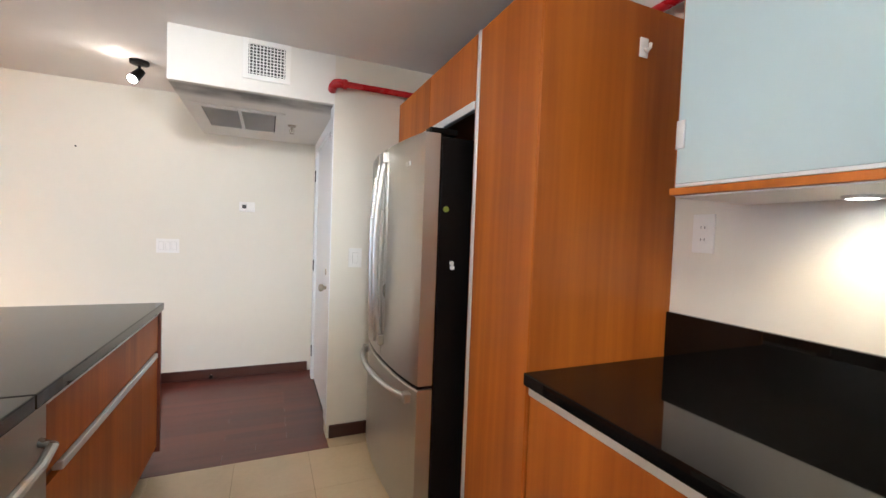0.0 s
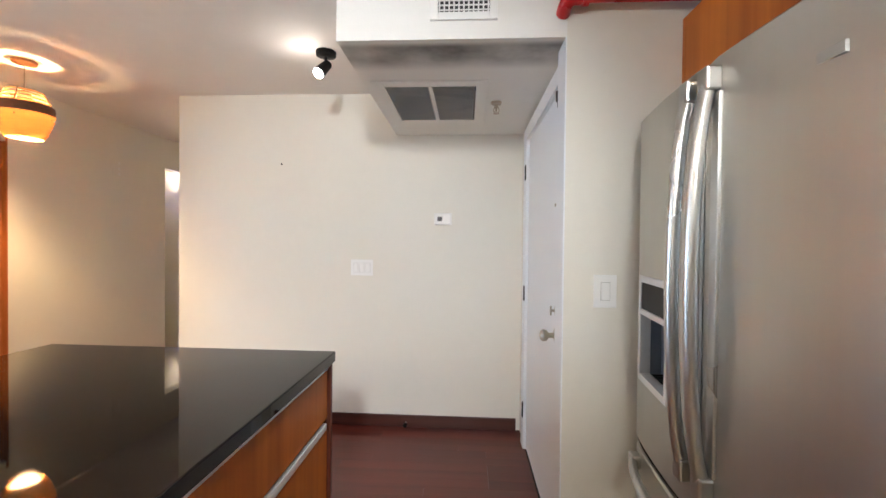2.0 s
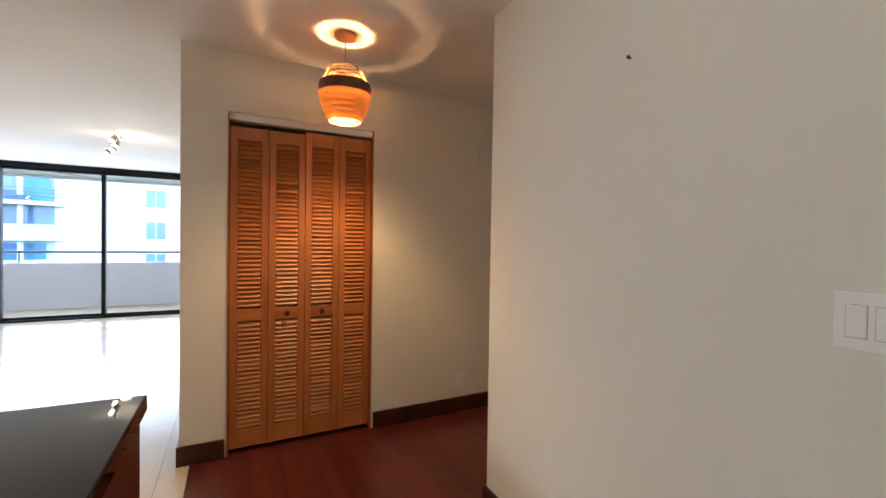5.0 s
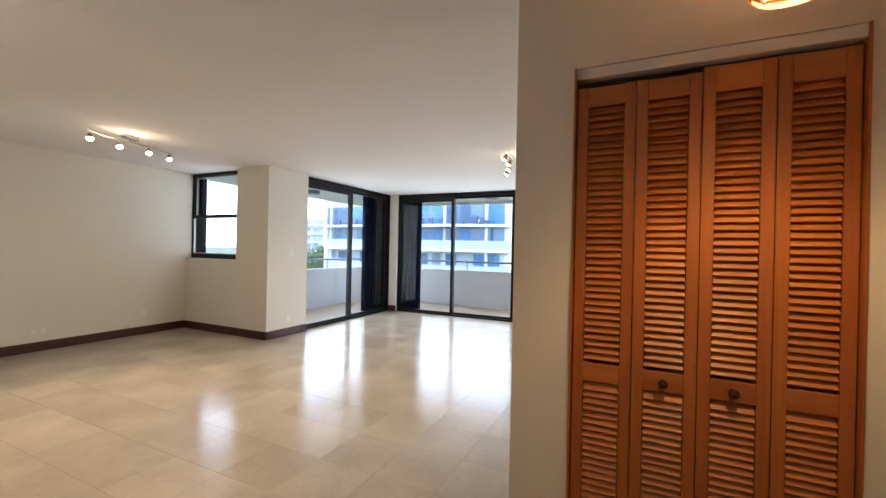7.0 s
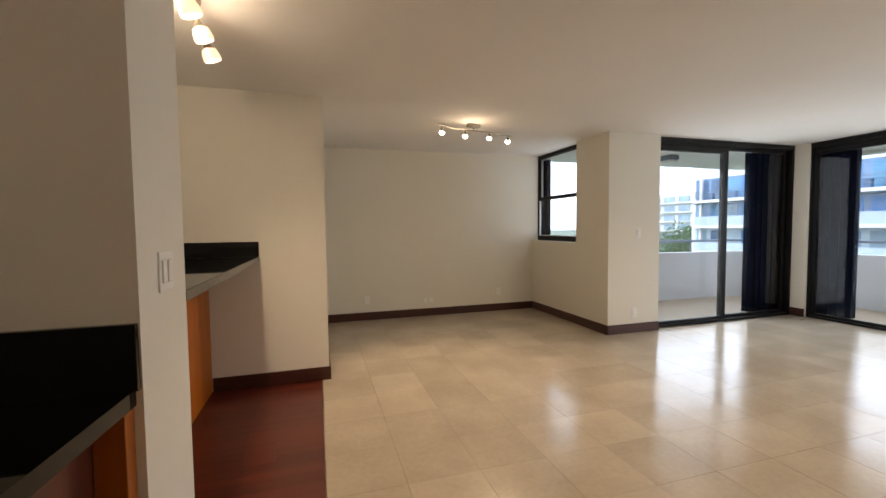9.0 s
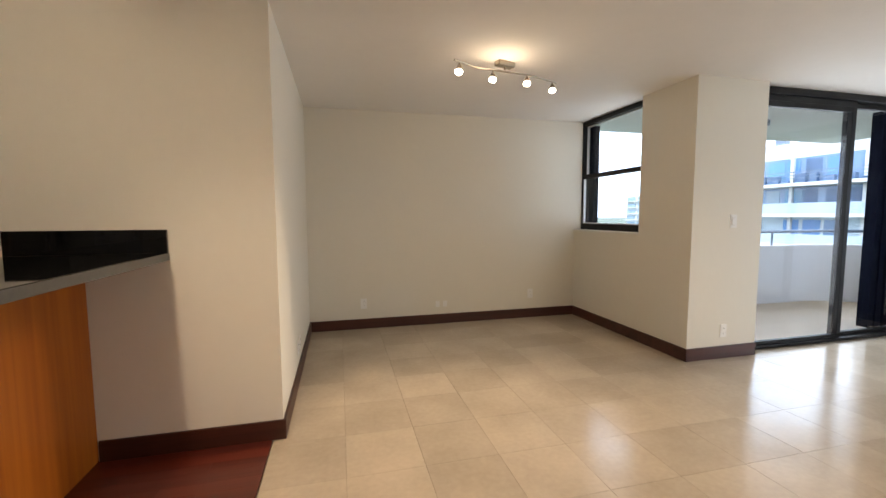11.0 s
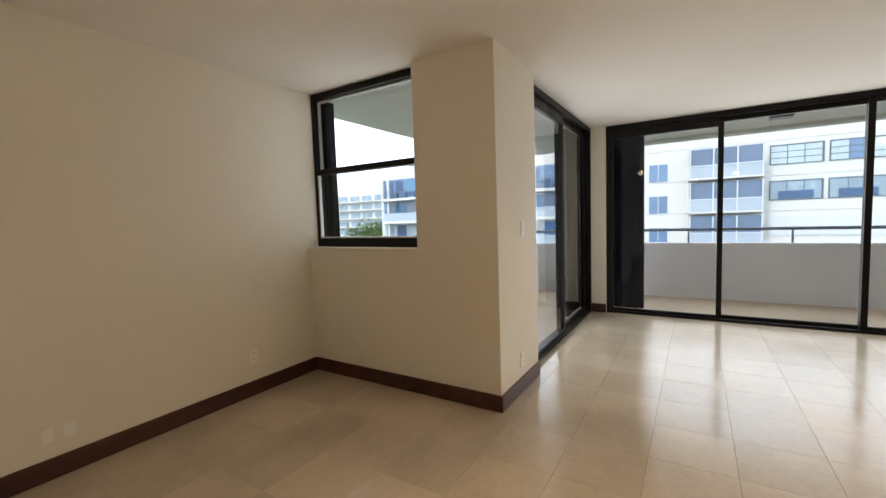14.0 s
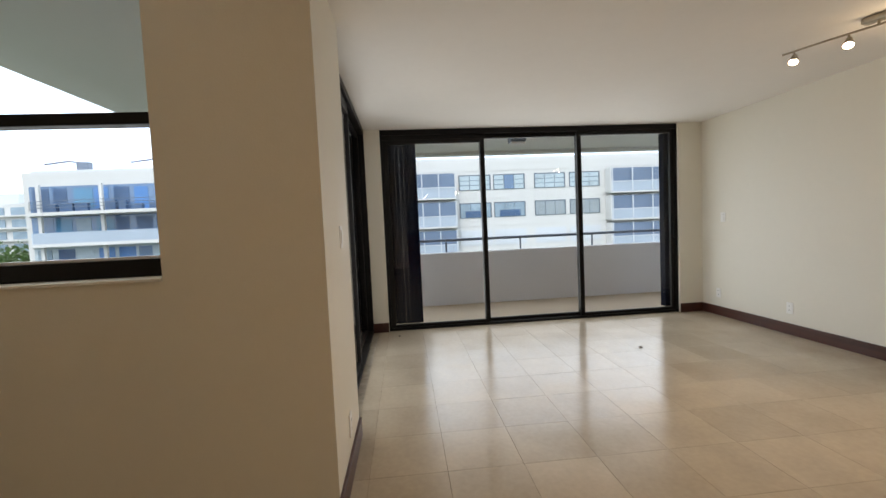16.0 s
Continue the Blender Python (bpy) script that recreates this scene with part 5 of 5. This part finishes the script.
part("control_panel", on_front((-0.001, DY0 + 0.0165, 1.1435, 0.02, DY1 - 0.0165, DZ1 - 0.0185)), BLACK, ld, "dark control panel")
part("well", boxes((FXF + 0.058, DY0 + 0.001, DZ0 + 0.001, FXF + 0.07, DY1 - 0.001, 1.124), (FXF, DY0 + 0.001, DZ0 + 0.001, FXF + 0.058, DY0 + 0.006, 1.124), (FXF, DY1 - 0.006, DZ0 + 0.001, FXF + 0.058, DY1 - 0.001, 1.124), (FXF - 0.01, DY0 + 0.006, DZ0 + 0.001, FXF + 0.058, DY1 - 0.006, DZ0 + 0.010)), RAIL, ld, "grey recessed well")
for k in range(9):
    y = DY0 + 0.030 + k * 0.024
    part("grille_bar", boxes((FXF - 0.008, y - 0.004, DZ0 + 0.0105, FXF + 0.056, y + 0.004, DZ0 + 0.018), bevel=0.001), BLACK, ld)
part("spout", tube((FXF + 0.03, 3.276, 1.124), (FXF + 0.03, 3.276, 1.085), 0.016, 0.012), BLACK, ld, "black water spout")
part("paddle", boxes((FXF + 0.040, 3.246, 0.99, FXF + 0.048, 3.306, 1.09), bevel=0.003), PLASTIC_DARK, ld)
bx_ = front_x(2.66)
part("badge", boxes((bx_ - 0.0045, 2.645, 1.655, bx_ + 0.006, 2.705, 1.675), bevel=0.001), CHROME, rd, "small plain chrome badge")
for nm, lab, y, z, r, mt in (("round_magnet", "round yellow-green magnet on the black side", 0.823, 1.462, 0.0125, None), ("tag_magnet", "small white figure-eight magnet on the black side", 0.859, 1.217, 0.0095, None)):
    mg = thing(nm, y, FY0, z, lab, "magnet", "refrigerator magnets")
    if nm == "round_magnet":
        part("disc", tube((y, FY0 + 0.003, z), (y, FY0 - 0.005, z), r), plain("yellow_green_magnet", (0.22, 0.30, 0.03), 0.4), mg)
    else:
        part("disc", tube((y, FY0 + 0.003, z + 0.010), (y, FY0 - 0.005, z + 0.010), r), PLASTIC, mg)
        part("disc", tube((y + 0.003, FY0 + 0.003, z - 0.009), (y + 0.003, FY0 - 0.005, z - 0.009), r * 1.1), PLASTIC, mg)

# ---- right-hand counter and glass wall cabinet ----
kt = thing("countertop", 1.24, 0.9, 0.91, "black polished granite countertop with a tall granite upstand", "countertop")
part("slab", boxes((0.895, YA + 0.001, 0.868, XE - 0.001, TY0 - 0.001, 0.910), bevel=0.004), GRANITE, kt)
part("backsplash", boxes((XE - 0.021, YA + 0.001, 0.9105, XE - 0.001, TY0 - 0.001, 1.085), bevel=0.002), GRANITE, kt)
for i in range(3):
    y1 = TY0 - 0.003 - i * 0.74
    y0 = y1 - 0.737
    bc = thing("base_cabinet", 1.24, (y0 + y1) / 2, 0, "cherry veneer base cabinet with an aluminium edge strip", "cabinet", "kitchen base cabinets")
    part("carcass", boxes((0.945, y0, 0.10, XE - 0.001, y1, 0.866)), CHERRY_SHADED, bc)
    part("door", boxes((0.922, y0 + 0.002, 0.103, 0.944, y1 - 0.002, 0.832), bevel=0.002), CHERRY, bc)
    part("edge_pull", boxes((0.914, y0 + 0.002, 0.833, 0.944, y1 - 0.002, 0.862), bevel=0.004), ALU, bc, "aluminium edge strip")
    part("plinth", boxes((0.98, y0, 0.0005, XE - 0.02, y1, 0.099)), BLACK, bc)
GX, GY1_, GZ = 1.20, 1.734, 1.49
for i in range(2):
    y1 = GY1_ - i * 0.95
    y0 = y1 - 0.948
    wc = thing("wall_cabinet", 1.38, (y0 + y1) / 2, GZ, "cherry wall cabinet with a frosted pale blue glass door", "cabinet", "glass wall cabinets")
    part("side", boxes((GX + 0.004, y1 - 0.020, GZ + 0.0205, XE - 0.001, y1, TZ)), CHERRY, wc)
    part("side", boxes((GX + 0.004, y0, GZ + 0.0205, XE - 0.001, y0 + 0.020, TZ)), CHERRY, wc)
    part("bottom", boxes((GX - 0.016, y0, GZ, XE - 0.001, y1, GZ + 0.020), bevel=0.001), CHERRY, wc)
    part("top", boxes((GX + 0.004, y0 + 0.0205, TZ - 0.02, XE - 0.001, y1 - 0.0205, TZ)), CHERRY, wc)
    part("back", boxes((XE - 0.012, y0 + 0.0205, GZ + 0.0205, XE - 0.0015, y1 - 0.0205, TZ - 0.0205)), SOFFIT, wc)
    gd = part("glass_door", boxes((GX - 0.014, y0 + 0.022, GZ + 0.032, GX + 0.002, y1 - 0.016, TZ - 0.004), bevel=0.0015), FROST, wc, "frosted pale blue glass door")
    part("bottom_strip", boxes((GX - 0.014, y0 + 0.022, GZ + 0.0215, GX + 0.002, y1 - 0.016, GZ + 0.0315), bevel=0.001), ALU, gd, "thin aluminium strip")
    part("pull", boxes((GX - 0.020, y1 - 0.040, GZ + 0.13, GX - 0.0142, y1 - 0.014, GZ + 0.21), bevel=0.002), ALU, gd, "small aluminium tab pull")
    part("underside", boxes((GX + 0.004, y0 + 0.004, GZ - 0.0045, XE - 0.03, y1 - 0.004, GZ - 0.0005)), PLASTIC, wc, "pale underside panel")
for y in (1.41, 0.60):
    pk = thing("puck_light", 1.44, y, GZ - 0.0045, "round recessed puck light under the cabinet, lit", "lamp", "puck lights")
    part("ring", lathe([(0.030, -0.0005), (0.040, -0.0005), (0.038, -0.008), (0.031, -0.009), (0.030, -0.0005)], 28, (1.44, y, GZ - 0.0045)), ALU, pk)
    part("bulb", tube((1.44, y, GZ - 0.0052), (1.44, y, GZ - 0.0085), 0.0295, segs=24), PUCK, pk, "lit disc")
    spot_lamp("puck_spot", (1.44, y, GZ - 0.02), (1.36, y, 0), 0.8, 140, (1.0, 0.74, 0.44), 0.045)

# ---- leaf litter on the marble ----
for lx, ly, lr in ((-8.52, -0.44, 0.4), (-7.49, 1.90, 1.5)):
    lf = thing("dry_leaf", lx, ly, 0.0, "small curled dry leaf fragment on the marble", "leaf", "leaf fragments")
    bm = bmesh.new()
    ring = [bm.verts.new((lx + 0.032 * math.cos(a + lr) * (1 + 0.3 * math.sin(3 * a)), ly + 0.014 * math.sin(a + lr), 0.003 + 0.006 * abs(math.cos(a)))) for a in [k * math.pi / 5 for k in range(10)]]
    mid = bm.verts.new((lx, ly, 0.002))
    for a, b in zip(ring, ring[1:] + ring[:1]):
        bm.faces.new((mid, a, b))
    ex = bmesh.ops.extrude_face_region(bm, geom=bm.faces[:])
    bmesh.ops.translate(bm, verts=[g for g in ex["geom"] if isinstance(g, bmesh.types.BMVert)], vec=(0, 0, -0.0015))
    part("blade", bm, BARK, lf)

# ---- floors: planks and tiles ----
rngf = random.Random(5)
wood_floor = solid("floor_wood", boxes((XC - 0.12, 3.60, -0.14, -2.18, 8.0, -0.012), (-2.18, YA, -0.14, -1.30, 8.0, -0.012), (-1.30, 3.452, -0.14, 0.70, 5.0, -0.012), (-4.8, 3.66, -0.14, XC - 0.12, 7.6, -0.012)), BLACK, "dark red cherry plank floor bed", "floor", kind="structure")
PL, PW = 0.9, 0.083
pl_me = {}


def plank(x0, x1, y0, y1):
    key = (round(x1 - x0, 3), round(y1 - y0, 3))
    if key not in pl_me:
        w, h = key
        g = 0.0003
        bm = bmesh.new()
        lo = [bm.verts.new((sx * (w / 2 - g), sy * (h / 2 - g), -0.012)) for sx, sy in ((-1, -1), (1, -1), (1, 1), (-1, 1))]
        mi = [bm.verts.new((sx * (w / 2 - g), sy * (h / 2 - g), -0.0012)) for sx, sy in ((-1, -1), (1, -1), (1, 1), (-1, 1))]
        hi = [bm.verts.new((sx * (w / 2 - g - 0.00012), sy * (h / 2 - g - 0.00012), 0.0)) for sx, sy in ((-1, -1), (1, -1), (1, 1), (-1, 1))]
        for a, b in ((lo, mi), (mi, hi)):
            for k in range(4):
                bm.faces.new((a[k], a[(k + 1) % 4], b[(k + 1) % 4], b[k]))
        bm.faces.new(hi)
        pl_me[key] = mesh_of("plank", bm, PLANK)
    piece("plank", pl_me[key], wood_floor, ((x0 + x1) / 2, (y0 + y1) / 2, 0))


def lay_planks(x0, x1, y0, y1):
    n = max(1, round((y1 - y0) / PW))
    h = (y1 - y0) / n
    for r in range(n):
        cuts = [x0]
        x = x0 + PL * (0.3 + 0.2 * (rngf.randrange(4)))
        while x < x1 - 0.25:
            cuts.append(x)
            x += PL
        cuts.append(x1)
        for a, b in zip(cuts, cuts[1:]):
            plank(round(a, 3), round(b, 3), y0 + r * h, y0 + (r + 1) * h)


lay_planks(-2.18, -1.30, YA, 3.45)
lay_planks(-2.18, 0.51, 3.576, 4.97)
lay_planks(-2.18, 0.486, 3.4525, 3.576)
lay_planks(XC, -2.18, 3.60, 4.97)
lay_planks(XC, XN, 4.97, 7.0)
solid("floor_wood_far", boxes((XC - 0.12, 7.0, -0.011, XN, 7.9, -0.0005), (-4.7, 5.1, -0.011, XC - 0.12, 7.5, -0.0005), (XC - 0.12, 3.66, -0.011, XC - 0.001, 4.88, -0.0008)), PLANK, "dark red cherry floor beyond the corridor", "floor", kind="structure")

living_floor = solid("floor_living", boxes((-8.95, -0.85, -0.14, -3.13, YR, -0.012), (-3.13, YS, -0.14, -2.18, 3.60, -0.012), (-5.6, YS, -0.14, -3.13, -0.85, -0.012)), GROUT, "polished cream marble tile floor bed", "floor", kind="structure")
kitchen_floor = solid("floor_kitchen", boxes((-1.30, YA, -0.14, XE, 3.452, -0.012), (0.70, 3.452, -0.14, XE, 3.70, -0.012)), GROUT, "polished cream marble tile floor bed in the kitchen", "floor", kind="structure")
TP = 0.402
tl_me = {}


def tile(parent, x0, y0, x1, y1, mat, z=0.0):
    key = (round(x1 - x0, 3), round(y1 - y0, 3), mat.name)
    if key not in tl_me:
        w, h = key[0], key[1]
        g = 0.0004
        bm = bmesh.new()
        rows = []
        for off, zz in ((g, -0.012), (g, -0.0015), (g + 0.0005, 0.0)):
            rows.append([bm.verts.new((sx * (w / 2 - off), sy * (h / 2 - off), zz)) for sx, sy in ((-1, -1), (1, -1), (1, 1), (-1, 1))])
        for a, b in zip(rows, rows[1:]):
            for k in range(4):
                bm.faces.new((a[k], a[(k + 1) % 4], b[(k + 1) % 4], b[k]))
        bm.faces.new(rows[-1])
        tl_me[key] = mesh_of("tile", bm, mat)
    ob = piece("tile", tl_me[key], parent, ((x0 + x1) / 2, (y0 + y1) / 2, z))
    ob.rotation_euler = (radians(rngf.uniform(-0.09, 0.09)), radians(rngf.uniform(-0.09, 0.09)), 0)


def lay_tiles(parent, x0, x1, y0, y1, mat, ox=-2.59, oy=0.64, pitch=TP, z=0.0):
    i0, i1 = math.floor((x0 - ox) / pitch), math.ceil((x1 - ox) / pitch)
    j0, j1 = math.floor((y0 - oy) / pitch), math.ceil((y1 - oy) / pitch)
    for i in range(i0, i1):
        for j in range(j0, j1):
            a, b = max(x0, ox + i * pitch), min(x1, ox + (i + 1) * pitch)
            c, d = max(y0, oy + j * pitch), min(y1, oy + (j + 1) * pitch)
            if b - a > 0.012 and d - c > 0.012:
                tile(parent, a, c, b, d, mat, z)


GX_ = -2.59 - 7 * TP
lay_tiles(living_floor, -8.80, GX_, -0.69, YR, TILE)
lay_tiles(living_floor, GX_, -2.18, YS, 3.597, TILE)
lay_tiles(living_floor, XW, GX_, YS, -0.69, TILE)
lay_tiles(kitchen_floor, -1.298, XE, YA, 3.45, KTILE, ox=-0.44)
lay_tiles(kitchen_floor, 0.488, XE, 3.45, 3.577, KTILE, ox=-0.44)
balcony = bpy.data.objects["balcony_floor"]
lay_tiles(balcony, -10.40, -8.95, -2.40, 5.3, BALC_TILE, pitch=0.305, z=-0.03)
lay_tiles(balcony, -8.95, -5.73, -2.40, -0.84, BALC_TILE, pitch=0.305, z=-0.03)
